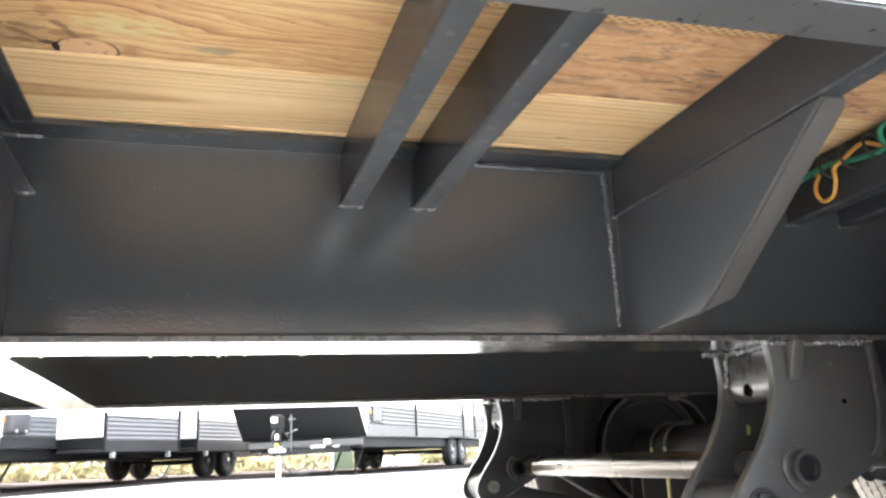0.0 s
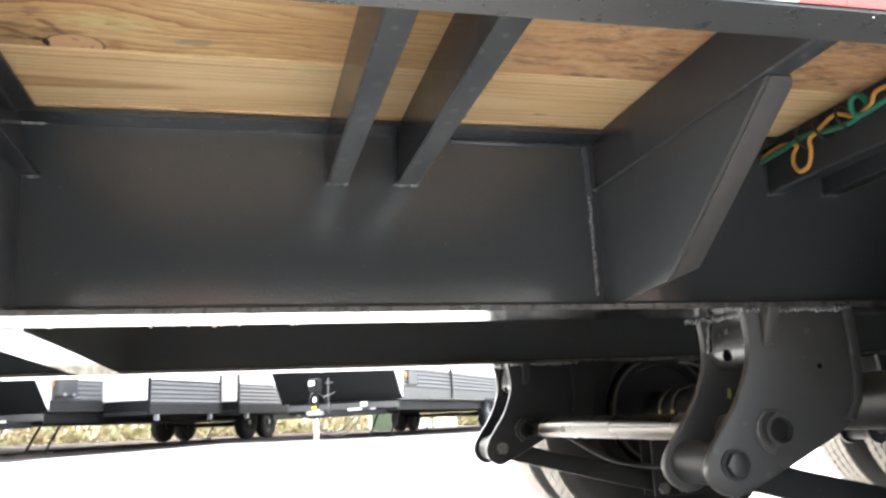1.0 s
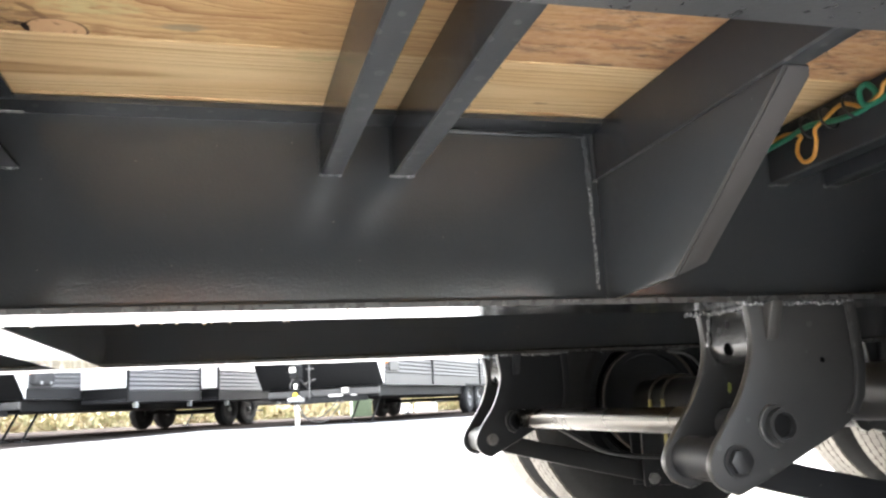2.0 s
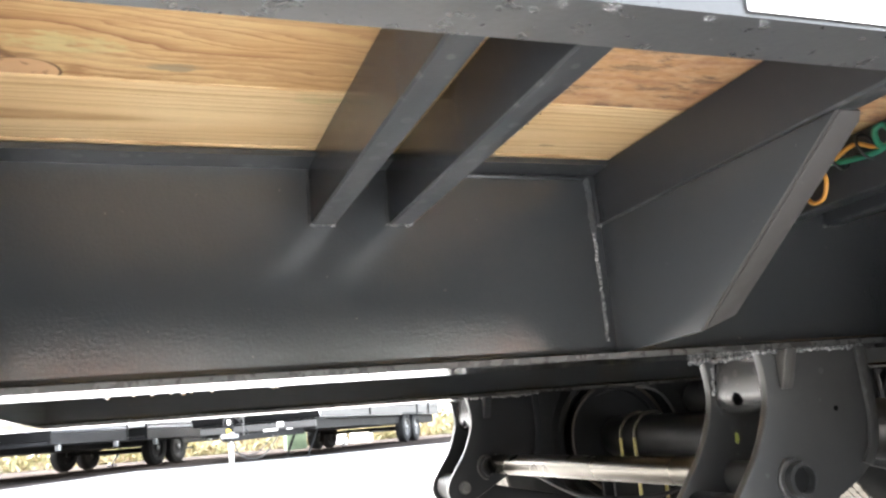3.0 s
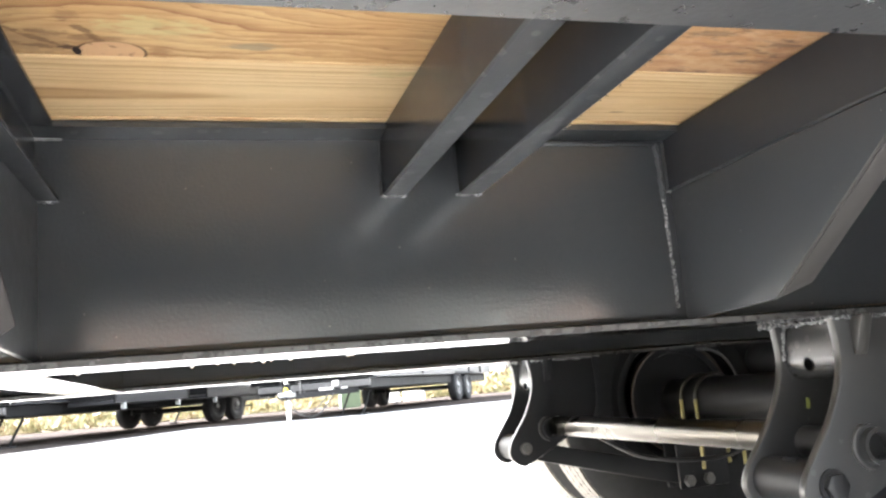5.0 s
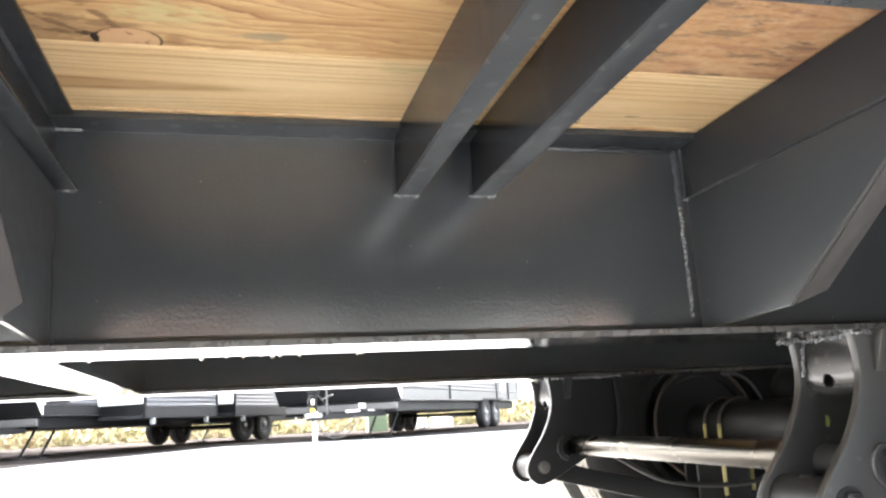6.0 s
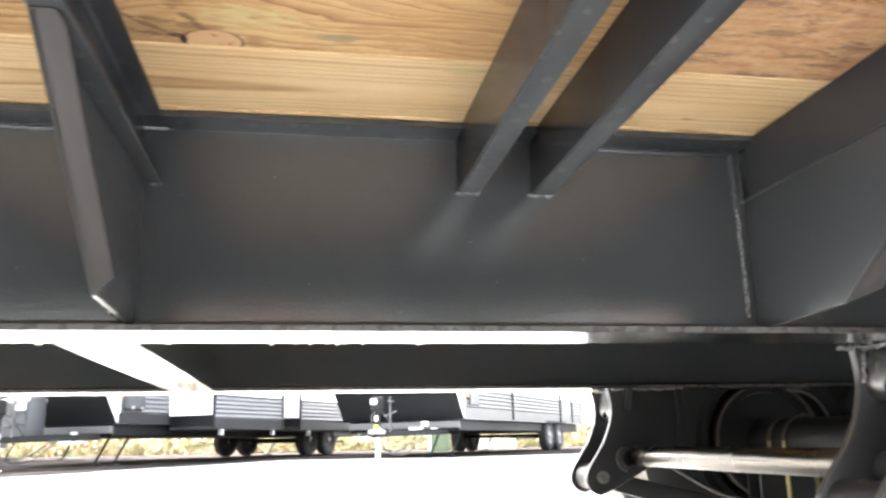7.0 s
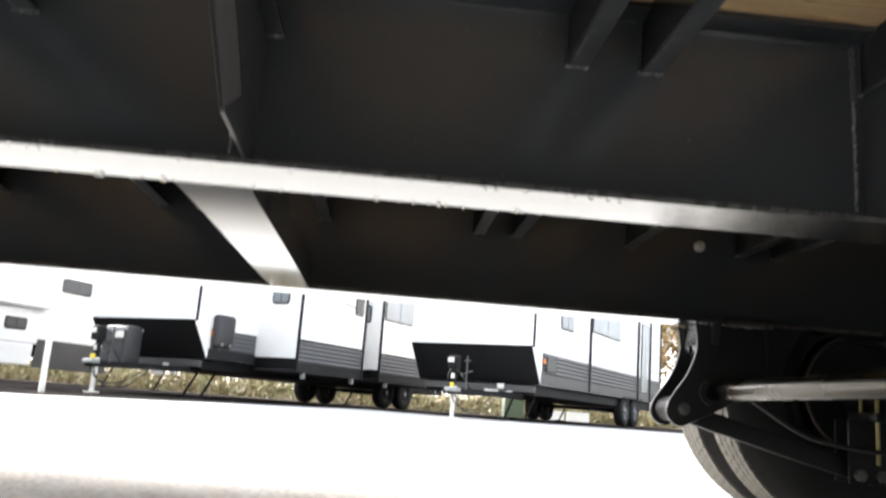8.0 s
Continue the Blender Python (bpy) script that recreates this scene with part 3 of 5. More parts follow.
def channel_mesh(y0, y1):
    """A C-channel across the trailer: web at x 0, flanges towards +x."""
    bm = bmesh.new()
    t, w = 0.0055, 0.033
    prof = [(0.0025, CH_LO), (0, CH_LO + 0.0025), (0, CH_HI), (w, CH_HI), (w, CH_HI - t * 0.8), (t + 0.004, CH_HI - t), (t, CH_HI - t - 0.004), (t, CH_LO + t + 0.004), (t + 0.004, CH_LO + t), (w, CH_LO + 0.0048), (w, CH_LO + 0.003), (w - 0.0012, CH_LO + 0.001), (w - 0.0035, CH_LO)]
    prism(bm, prof, y0, y1, "y", 0.0006)
    me = bpy.data.meshes.new("crossmember")
    bmesh.ops.recalc_face_normals(bm, faces=bm.faces)
    bm.to_mesh(me)
    bm.free()
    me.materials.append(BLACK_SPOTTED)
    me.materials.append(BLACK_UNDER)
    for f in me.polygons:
        # downward faces get a darker base and stronger blotches than the web
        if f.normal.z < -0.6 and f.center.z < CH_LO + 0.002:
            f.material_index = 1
    me.shade_smooth()
    me.set_sharp_from_angle(angle=radians(28))
    return me


ch_near, ch_mid, ch_far = channel_mesh(-0.7445, -0.0005), channel_mesh(0.0085, FAR - 0.0005), channel_mesh(FAR + 0.0085, 1.9485)
GUSSETS = [-2.215, -1.325, -0.436, 0.453, 1.34, 2.23, 3.12]
CROSS = sorted(GUSSETS + [v + o for v in (-2.67, -1.78, -0.89, 0.007, 0.783, 1.67, 2.56) for o in (0.0, 0.110)])
for cx in CROSS:
    for me in (ch_near, ch_mid, ch_far):
        ob = put("crossmember", me, None, trailer, "", Matrix.Translation((cx, 0, 0)))
    if abs(cx) < 1.2:
        for y, s in ((0.0, -1), (FAR, -1)):
            weld(trailer, (cx - 0.002, y + s * 0.001, CH_LO), (cx - 0.002, y + s * 0.001, CH_HI - 0.012), 0.0024, 0.005, 0.3, None, BLACK)
            weld(trailer, (cx - 0.004, y + s * 0.002, CH_LO - 0.001), (cx + 0.033, y + s * 0.002, CH_LO), 0.0020, 0.004, 0.8)
            if cx in GUSSETS:
                weld(trailer, (cx + 0.004, y - 0.003, CH_HI - 0.0095), (cx + 0.036, y - 0.003, CH_HI - 0.0095), 0.0030, 0.006, 0.2, None, WELD_BRIGHT)
            else:
                weld(trailer, (cx + 0.008, y + s * 0.002, CH_HI - 0.009), (cx + 0.034, y + s * 0.002, CH_HI - 0.009), 0.0028, 0.004, 0.7)

# gusset plates under the outriggers, each with a bent stiffening strip
GY0, GZ0, GY1, GZ1 = -0.205, 0.508, -0.474, 0.697


def gusset_mesh(x0):
    bm = bmesh.new()
    prism(bm, [(-0.0005, BOT + 0.014), (-0.020, BOT + 0.0115), (GY0, GZ0), (GY1, GZ1), (-0.33, CH_LO - 0.0012), (-0.10, CH_LO - 0.0006), (-0.0005, CH_LO - 0.0005)],
          x0, x0 + 0.006, "x", 0.0008)
    return bm


def strip_mesh(x0):
    bm = bmesh.new()
    d = Vector((0, GY1 - GY0, GZ1 - GZ0)).normalized()
    n = Vector((0, -d.z, d.y)) * -1
    a, b = Vector((0, GY0, GZ0)), Vector((0, GY1, GZ1))
    ring = [a + Vector((x0 - 0.0005, 0, 0)), a + d * 0.026 + Vector((0.0425, 0, 0)), b - d * 0.012 + Vector((0.0425, 0, 0)), b + Vector((0.036, 0, 0)), b + Vector((x0 - 0.0005, 0, 0))]
    lo = [bm.verts.new(p) for p in ring]
    hi = [bm.verts.new(p + n * 0.006) for p in ring]
    bm.faces.new(lo)
    bm.faces.new(hi)
    for i in range(5):
        bm.faces.new((lo[i], lo[(i + 1) % 5], hi[(i + 1) % 5], hi[i]))
    bmesh.ops.recalc_face_normals(bm, faces=bm.faces)
    bmesh.ops.bevel(bm, geom=list(bm.edges), offset=0.0018, segments=2, affect="EDGES", profile=0.5)
    return bm


for cx in GUSSETS:
    g_x, s_x = (0.002, 0.0095) if cx > 0 else (0.015, 0.015)
    g = part("gusset_plate", gusset_mesh(g_x), BLACK_DULL, trailer, "black triangular gusset plate", Matrix.Translation((cx + (0.0 if cx > 0 else -0.0125), 0, 0)), smooth=True)
    g.data.materials.append(CUT_EDGE)
    for f in g.data.polygons:
        if abs(f.normal.x) < 0.8 and f.center.y < -0.06:       # the flame-cut rim, its edge highlight put into a paler colour
            f.material_index = 1
    part("stiffener", strip_mesh(s_x), STRIP, g, smooth=True)
    if abs(cx) < 1.2:
        weld(g, (-0.011, -0.001, BOT + 0.030), (-0.012, -0.001, 0.690), 0.0025, 0.003, 0.5)
        weld(g, (-0.012, -0.001, 0.688), (-0.014, -0.001, CH_HI - 0.016), 0.0042, 0.004, 0.35, None, BLACK_DULL)
        weld(g, (-0.016, -0.001, CH_HI - 0.016), (-0.245, -0.001, CH_HI - 0.015), 0.0036, 0.006, 0.3, None, BLACK)

# low cross plate between the beams
bm = bmesh.new()
prism(bm, [(-0.545, BOT - 0.001), (-0.437, BOT - 0.001), (-0.437, BOT + 0.09), (-0.445, BOT + 0.09), (-0.445, BOT + 0.008), (-0.537, BOT + 0.008), (-0.537, BOT + 0.09), (-0.545, BOT + 0.09)], 0.069, FAR - 0.060, "y", 0.0015)
part("lower_cross_channel", bm, BLACK, trailer, "black channel joining the beams' bottom flanges", smooth=True)

# side rails with reflective tape on the outer face
for y, s in ((-0.752, 1), (1.956, -1)):
    bm = bmesh.new()
    prism(bm, [(y, 0.6195), (y + s * 0.048, 0.6205), (y + s * 0.048, 0.6265), (y + s * 0.010, 0.6290), (y + s * 0.0065, 0.6330), (y + s * 0.0065, 0.833), (y, 0.833)], X0, X1, "x", 0.0015)
    rail = part("side_rail", bm, RAIL, trailer, "black steel side rail", smooth=True)
    if s == 1:
        x, red = 0.104, False
        while x < 4.6:
            n = 0.28 if red else 0.178
            bm = bmesh.new()
            box(bm, x, x + n - 0.001, y - 0.0022, y - 0.0016, 0.6222, 0.6732)
            part("reflective_tape", bm, TAPE_RED if red else TAPE_WHITE, rail, "red reflective tape strip" if red else "white reflective tape strip")
            x, red = x + n, not red

# deck boards
edges = [-0.7440, -0.601, -0.417]
while edges[-1] + 0.184 < 1.86:
    edges.append(edges[-1] + 0.184)
edges[-1] = 1.9480
for i, (a, b) in enumerate(zip(edges, edges[1:])):
    bm = bmesh.new()
    box(bm, X0 + 0.01, X1 - 0.01, a + 0.0012, b - 0.0012, 0.7915 + (0.0008 if i % 2 else 0.0), 0.829, 0.003)
    part("deck_board", bm, {1: WOOD_LATTICE, 2: WOOD_KNOT, 3: WOOD_EDGE}.get(i, WOOD_PLAIN), trailer, {1: "pine board with roller marks", 2: "knotty orange pine board"}.get(i, "straight-grained pale pine board"))

# spring hangers
MARK = (0.721, 0.358)
PLATE = [(0.677, BOT - 0.001), (0.681, 0.454), (0.680, 0.419), (0.668, 0.380), (0.645, 0.336), (0.613, 0.294), (0.591, 0.263), (0.583, 0.237), (0.594, 0.212), (0.620, 0.197),
         (0.651, 0.201), (0.801, 0.269), (0.853, 0.300), (0.876, 0.333), (0.885, 0.379), (0.884, 0.438), (0.884, BOT - 0.001)]
LOW = {0.269: 0.283, 0.300: 0.311, 0.201: 0.206}      # the far side's plates are cut higher behind the pivot
FAR_PLATE = [(x - 0.065 * max(0.0, z - 0.24), LOW.get(z, z) if x > 0.64 else z) for x, z in PLATE]
HP = [(p.x, p.y) for p in smooth_curve([(x, z, 0) for x, z in PLATE], 4)]
HP_FAR = [(p.x, p.y) for p in smooth_curve([(x, z, 0) for x, z in FAR_PLATE], 4)]


def cut_edges(ob):
    """The flame-cut rim of a plate, dustier than its faces, its edge gleam painted in."""
    ob.data.materials.append(CUT_EDGE)
    for f in ob.data.polygons:
        if abs(f.normal.y) < 0.9:
            f.material_index = 1


def hanger(px, y):
    m = Matrix.Translation((px, y, 0))
    # far-side hangers take a darker, less glossy black than the near ones
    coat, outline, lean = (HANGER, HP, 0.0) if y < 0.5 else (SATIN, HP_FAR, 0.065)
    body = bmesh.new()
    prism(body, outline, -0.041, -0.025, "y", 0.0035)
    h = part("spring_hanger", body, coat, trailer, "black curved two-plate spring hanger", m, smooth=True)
    cut_edges(h)
    bm = bmesh.new()
    prism(bm, outline, 0.096, 0.112, "y", 0.0035)
    cut_edges(part("inner_plate", bm, coat, h, smooth=True))
    bm = bmesh.new()
    cap = [(0.697, BOT - 0.002), (0.690, 0.430), (0.693, 0.414), (0.702, 0.402), (0.716, 0.396), (0.735, 0.398), (0.750, 0.405)]
    cap = [(x - lean * (z - 0.24), z) for x, z in cap]
    prism(bm, cap + [(x + 0.007, z + 0.006) for x, z in reversed(cap)], -0.025, 0.096, "y")
    part("front_cap", bm, HANGER_CAP, h, smooth=True)
    bm = bmesh.new()
    spun(bm, [(-0.004, 0.0), (-0.004, 0.0105), (0.004, 0.0105), (0.004, 0.0)], Matrix.Translation((0.6937 - lean * 0.181, 0.042, 0.421)) @ pose(0, 0, 0, 0, 0, 90), 20)
    part("hole", bm, HOLE, h, "dark drilled hole", smooth=True)
    bm = bmesh.new()
    prism(bm, [(-0.070, BOT - 0.001), (-0.0415, BOT - 0.001), (-0.0415, 0.430), (-0.045, 0.430), (-0.050, 0.436)], 0.706, 0.727, "x", 0.0025)
    part("rib", bm, CUT_EDGE if y < 0.5 else coat, h, smooth=True)
    bm = bmesh.new()
    ring_y(bm, 0.711, 0.295, -0.058, 0.122, 0.0270, 0.0205)
    ring_y(bm, 0.711, 0.295, -0.046, -0.0405, 0.0325, 0.0265)
    part("tube_sleeve", bm, coat, h, smooth=True)
    bm = bmesh.new()
    edge = [(0.8805, BOT - 0.0015), (0.8835, 0.438), (0.8845, 0.379), (0.8755, 0.334), (0.856, 0.303)]
    prism(bm, edge + [(x - 0.019, z + (0.006 if z < 0.31 else 0.0)) for x, z in reversed(edge)], -0.0485, -0.0412, "y", 0.003)
    part("edge_lip", bm, coat, h, smooth=True)
    bm = bmesh.new()
    if y < 0.5:
        spun(bm, [(-0.0422, 0.0), (-0.0422, 0.0042), (-0.0412, 0.0042), (-0.0412, 0.0)], Matrix.Translation((0.807, 0, 0.394)), 16)
        part("drain_hole", bm, HOLE, h, "small dark hole", smooth=True)
        bm = bmesh.new()
    # a disc closes the sleeve; its near-black colour is the bore's shade
    spun(bm, [(-0.043, 0.0), (-0.043, 0.0203), (-0.0414, 0.0203), (-0.0414, 0.0)], Matrix.Translation((0.711, 0, 0.295)), 28)
    part("bore", bm, BORE, h, "dark open bore of the tube", smooth=True)
    small = 0.7 if y > 1 else 1.0
    bm = bmesh.new()
    hexhead(bm, 0.632, 0.245, -0.054, -0.0415, 0.020 * small)
    spun(bm, [(-0.0445, 0.0), (-0.0445, 0.025 * small), (-0.0412, 0.025 * small), (-0.0412, 0.0)], Matrix.Translation((0.632, 0, 0.245)), 28)
    part("bolt", bm, DARK_BOLT if y < 0.5 else BOLT_DIM, h, smooth=True)
    bm = bmesh.new()
    hexhead(bm, 0.632, 0.245, 0.1125, 0.128, 0.019)
    rod(bm, (0.632, 0.126, 0.245), (0.632, 0.140, 0.245), 0.010)
    part("nut", bm, BOLT, h, "plated lock nut", smooth=True)
    bm = bmesh.new()
    spun(bm, [(-0.024, 0.0), (-0.024, 0.036), (0.095, 0.036), (0.095, 0.0)], Matrix.Translation((0.632, 0, 0.245)), 28)
    part("bushing", bm, BLACK_FLAT, h, smooth="round")
    if abs(px) < 0.1:
        for yy in (-0.043, 0.094):
            weld(h, (0.672, yy, BOT - 0.002), (0.884, yy, BOT - 0.002), 0.0034, 0.005, 0.8)
        for yy in (-0.023, 0.094):
            weld(h, (0.694, yy, BOT - 0.004), (0.687, yy, 0.43), 0.0028, 0.005, 0.6)
        weld(h, (0.694, -0.024, BOT - 0.004), (0.694, 0.094, BOT - 0.004), 0.0032, 0.005, 0.8)
        weld(h, (0.655, 0.104, BOT - 0.004), (0.690, 0.104, BOT - 0.004), 0.004, 0.005, 0.6)
        bm = bmesh.new()
        ring = [(0.711 + 0.0335 * math.cos(a), -0.0425, 0.295 + 0.0335 * math.sin(a)) for a in [radians(115 + 8 * k) for k in range(19)]]
        sweep(bm, ring, [0.0036 * rng.uniform(0.8, 1.25) for _ in ring], 7)
        part("weld", bm, CUT_EDGE, h, "painted weld bead", smooth="round")
        bm = bmesh.new()
        prism(bm, [(MARK[0] - 0.004, MARK[1] - 0.008), (MARK[0] + 0.001, MARK[1] - 0.010), (MARK[0] + 0.004, MARK[1] - 0.002), (MARK[0] + 0.003, MARK[1] + 0.007), (MARK[0] - 0.002, MARK[1] + 0.009)], 0.0946, 0.0958, "y")
        part("paint_mark", bm, MARK_GREEN, h, "dab of yellow-green inspection paint")
    return h


AX1, AX2, AXZ, WR = 1.255, 2.565, 0.335, 0.425
for px in (0.0, AX2 - AX1, 2 * (AX2 - AX1)):
    hanger(px, 0.0)
    hanger(px - 0.012, FAR)
    if px < 2:
        bm = bmesh.new()
        ring_y(bm, 0.721 + px, 0.300, 0.1125, FAR - 0.0415, 0.0265, 0.022)
        part("cross_tube", bm, TUBE, trailer, "satin black cross tube between the hangers", smooth=True)

# axles, springs, radius arms, brakes, wheels
WHEEL_Y = (1.365, 1.645, -0.375, -0.655)      # dual wheels, far side and near side
TREAD_W = 0.160


def tyre_parts():
    bm = bmesh.new()
    w, r = TREAD_W, WR
    prof = [(0.0, 0.225), (-0.028, 0.262), (-0.034, 0.31), (-0.022, 0.375), (-0.004, r - 0.012), (0.006, r - 0.004), (w - 0.006, r - 0.004), (w + 0.004, r - 0.012),
            (w + 0.022, 0.375), (w + 0.034, 0.31), (w + 0.028, 0.262), (w, 0.225)]
    spun(bm, prof, Matrix(), 72)
    tyre = bm
    tread = bmesh.new()
    for k in range(84):
        a = k * math.tau / 84
        for j in range(4):
            y0 = 0.004 + j * 0.0385
            da = (j % 2) * math.tau / 168
            half = math.tau / 84 * 0.475
            quad = []
            for rr in (WR - 0.006, WR + 0.002):
                for aa, yy in ((a + da - half, y0), (a + da + half, y0 + 0.004), (a + da + half, y0 + 0.0365), (a + da - half, y0 + 0.0325)):
                    quad.append(tread.verts.new((rr * math.cos(aa), yy, rr * math.sin(aa))))
            tread.faces.new(quad[4:])
            for i in range(4):
                tread.faces.new((quad[i], quad[(i + 1) % 4], quad[4 + (i + 1) % 4], quad[4 + i]))
    rim = bmesh.new()
    spun(rim, [(0.0, 0.205), (0.0, 0.226), (w, 0.226), (w, 0.205), (0.130, 0.19), (0.130, 0.0), (0.115, 0.0), (0.115, 0.18), (0.02, 0.196)], Matrix(), 40)
    return tyre, tread, rim


first = None
for ax in (AX1, AX2):
    for y in WHEEL_Y:
        m = Matrix.Translation((ax, y, AXZ))
        if first is None:
            t_, b_, r_ = tyre_parts()
            tyre = part("tyre", t_, RUBBER, trailer, "black trailer tyre with dusty tread", m, smooth=True)
            tread = part("tread", b_, TREAD, tyre, "dusty block tread")
            rim = part("rim", r_, BLACK_FLAT, tyre, smooth=True)
            tagged(tread, kind="stuff")
            first = (tyre.data, tread.data, rim.data)
        else:
            tyre = put("tyre", first[0], None, trailer, "black trailer tyre with dusty tread", m)
            tagged(put("tread", first[1], None, tyre, "dusty block tread"), kind="stuff")
            put("rim", first[2], None, tyre)
    bm = bmesh.new()
    sweep(bm, [(ax, -0.24, AXZ), (ax, 1.50, AXZ)], 0.0635, 32)
    axle = part("axle", bm, AXLE, trailer, "black round axle tube", smooth=True)
    for y in (0.035, FAR + 0.035):
        bm = bmesh.new()
        box(bm, ax - 0.085, ax + 0.085, y - 0.085, y + 0.060, AXZ - 0.086, AXZ - 0.060, 0.004)
        box(bm, ax - 0.14, ax + 0.03, y - 0.040, y - 0.030, 0.075, AXZ - 0.084, 0.003)
        box(bm, ax - 0.14, ax + 0.03, y + 0.030, y + 0.040, 0.075, AXZ - 0.084, 0.003)
        seat = part("axle_seat", bm, SATIN, trailer, smooth=True)
        for dy in (-0.070, 0.010):
            # the arc is dark olive, the legs below it yellow
            bm = bmesh.new()
            arc = [(ax + 0.072 * math.cos(a), y + dy, AXZ + 0.072 * math.sin(a)) for a in [k * math.pi / 14 for k in range(15)]]
            sweep(bm, arc, 0.0055, 8)
            part("u_bolt", bm, U_BOLT, seat, "U-bolt over the axle, dulled by overspray", smooth="round")
            for sx in (-1, 1):
                bm = bmesh.new()
                rod(bm, (ax + sx * 0.072, y + dy, 0.13), (ax + sx * 0.072, y + dy, AXZ), 0.0058, 8)
                part("u_bolt_leg", bm, YELLOW, seat, "yellow zinc-plated U-bolt leg", smooth="round")
        for dx in (-0.112, -0.045):
            bm = bmesh.new()
            hexhead(bm, ax + dx, 0.098, y - 0.056, y - 0.0405, 0.018)
            part("nut", bm, BOLT_DIM, seat, "dirty plated nut", smooth=True)
        # radius arm from the hanger's pivot down to the axle seat
        bm = bmesh.new()
        hx = 0.632 + ax - AX1
        prism(bm, [(hx - 0.035, 0.245), (hx - 0.022, 0.215), (hx + 0.02, 0.209), (ax - 0.25, 0.118), (ax - 0.05, 0.070), (ax + 0.0, 0.080), (ax + 0.0, 0.125), (ax - 0.12, 0.146), (ax - 0.457, 0.2245), (ax - 0.524, 0.243), (hx + 0.03, 0.276), (hx - 0.01, 0.283)],
              y - 0.016, y + 0.016, "y", 0.004)
        part("radius_arm", bm, BLACK_FLAT, trailer, "black trailing radius arm", smooth=True)
    for y in (0.035, FAR + 0.035):
        bm = bmesh.new()
        bag = [(0.0, 0.0), (0.0, 0.085), (0.02, 0.105), (0.05, 0.115), (0.08, 0.105), (0.095, 0.092), (0.11, 0.105), (0.14, 0.115), (0.17, 0.105), (0.19, 0.085), (0.205, 0.08), (0.205, 0.0)]
        spun(bm, bag, Matrix.Translation((ax + 0.31, y, BOT - 0.0005)) @ pose(0, 0, 0, -90, 0, 0), 32)
        part("air_spring", bm, RUBBER, trailer, "black rubber air spring bellows", smooth="round")
        bm = bmesh.new()
        box(bm, ax - 0.02, ax + 0.42, y - 0.04, y + 0.04, BOT - 0.262, BOT - 0.207, 0.006)
        part("trailing_arm", bm, BLACK_FLAT, trailer, "black trailing arm under the air spring")
    for y, s in ((1.372, 1), (-0.145, -1)):
        bm = bmesh.new()
        spun(bm, [(0.0, 0.06), (0.0, 0.150), (-0.014 * s, 0.154), (-0.014 * s, 0.172), (0.006 * s, 0.174), (0.05 * s, 0.166), (0.05 * s, 0.06)], Matrix.Translation((ax, y, AXZ)), 44)
        drum = part("brake_drum", bm, BLACK_FLAT, trailer, "black brake backing plate and drum", smooth=True)
        bm = bmesh.new()
        sweep(bm, [(ax + 0.178 * math.cos(a), y - 0.016 * s, AXZ + 0.178 * math.sin(a)) for a in [k * math.tau / 56 for k in range(56)]], 0.0055, 8, True)
        part("lip", bm, RUST, drum, "thin brown dusty rolled lip", smooth="round")

# air hoses near the axle
bm = bmesh.new()
sweep(bm, smooth_curve([(1.30, 1.30, 0.489), (1.352, 1.30, 0.482), (1.392, 1.30, 0.462), (1.421, 1.30, 0.425), (1.436, 1.30, 0.387), (1.44, 1.34, 0.35)], 8), 0.0045, 8)
part("brake_line", bm, BRAKE_LINE, trailer, "thin plated brake line", smooth="round")
bm = bmesh.new()
sweep(bm, smooth_curve([(0.74, 1.11, 0.318), (0.790, 1.10, 0.281), (0.833, 1.10, 0.254), (0.900, 1.10, 0.215), (0.970, 1.10, 0.188), (1.108, 1.10, 0.168), (1.25, 1.10, 0.172), (1.36, 1.09, 0.22)], 8), 0.0065, 8)
part("hose", bm, PLASTIC, trailer, "black rubber brake hose", smooth="round")
# wiring tied along a crossmember
WX = 0.770
bm = bmesh.new()
sweep(bm, smooth_curve([(WX + 0.006, 0.00, 0.757), (WX, -0.07, 0.757), (WX - 0.002, -0.13, 0.760), (WX, -0.19, 0.749), (WX - 0.004, -0.245, 0.744), (WX - 0.002, -0.272, 0.757),
                        (WX - 0.006, -0.262, 0.777), (WX - 0.012, -0.252, 0.768), (WX - 0.008, -0.262, 0.745), (WX, -0.33, 0.755), (WX, -0.45, 0.760), (WX, -0.70, 0.758)], 8), 0.0045, 9)
part("green_wire", bm, GREEN, trailer, "green cable tied along the crossmember", smooth="round")
bm = bmesh.new()
sweep(bm, smooth_curve([(WX + 0.008, 0.00, 0.765), (WX + 0.006, -0.06, 0.768), (WX, -0.105, 0.752), (WX - 0.008, -0.106, 0.736), (WX - 0.010, -0.106, 0.719), (WX - 0.010, -0.120, 0.703), (WX - 0.010, -0.141, 0.706),
                        (WX - 0.010, -0.151, 0.727), (WX - 0.008, -0.149, 0.747), (WX - 0.004, -0.165, 0.756), (WX - 0.006, -0.21, 0.766), (WX - 0.006, -0.25, 0.748), (WX - 0.008, -0.285, 0.752),
                        (WX - 0.006, -0.30, 0.768), (WX - 0.002, -0.36, 0.764), (WX, -0.45, 0.770), (WX, -0.70, 0.768)], 8), 0.0034, 9)
part("orange_wire", bm, ORANGE, trailer, "orange cable with a hanging loop", smooth="round")
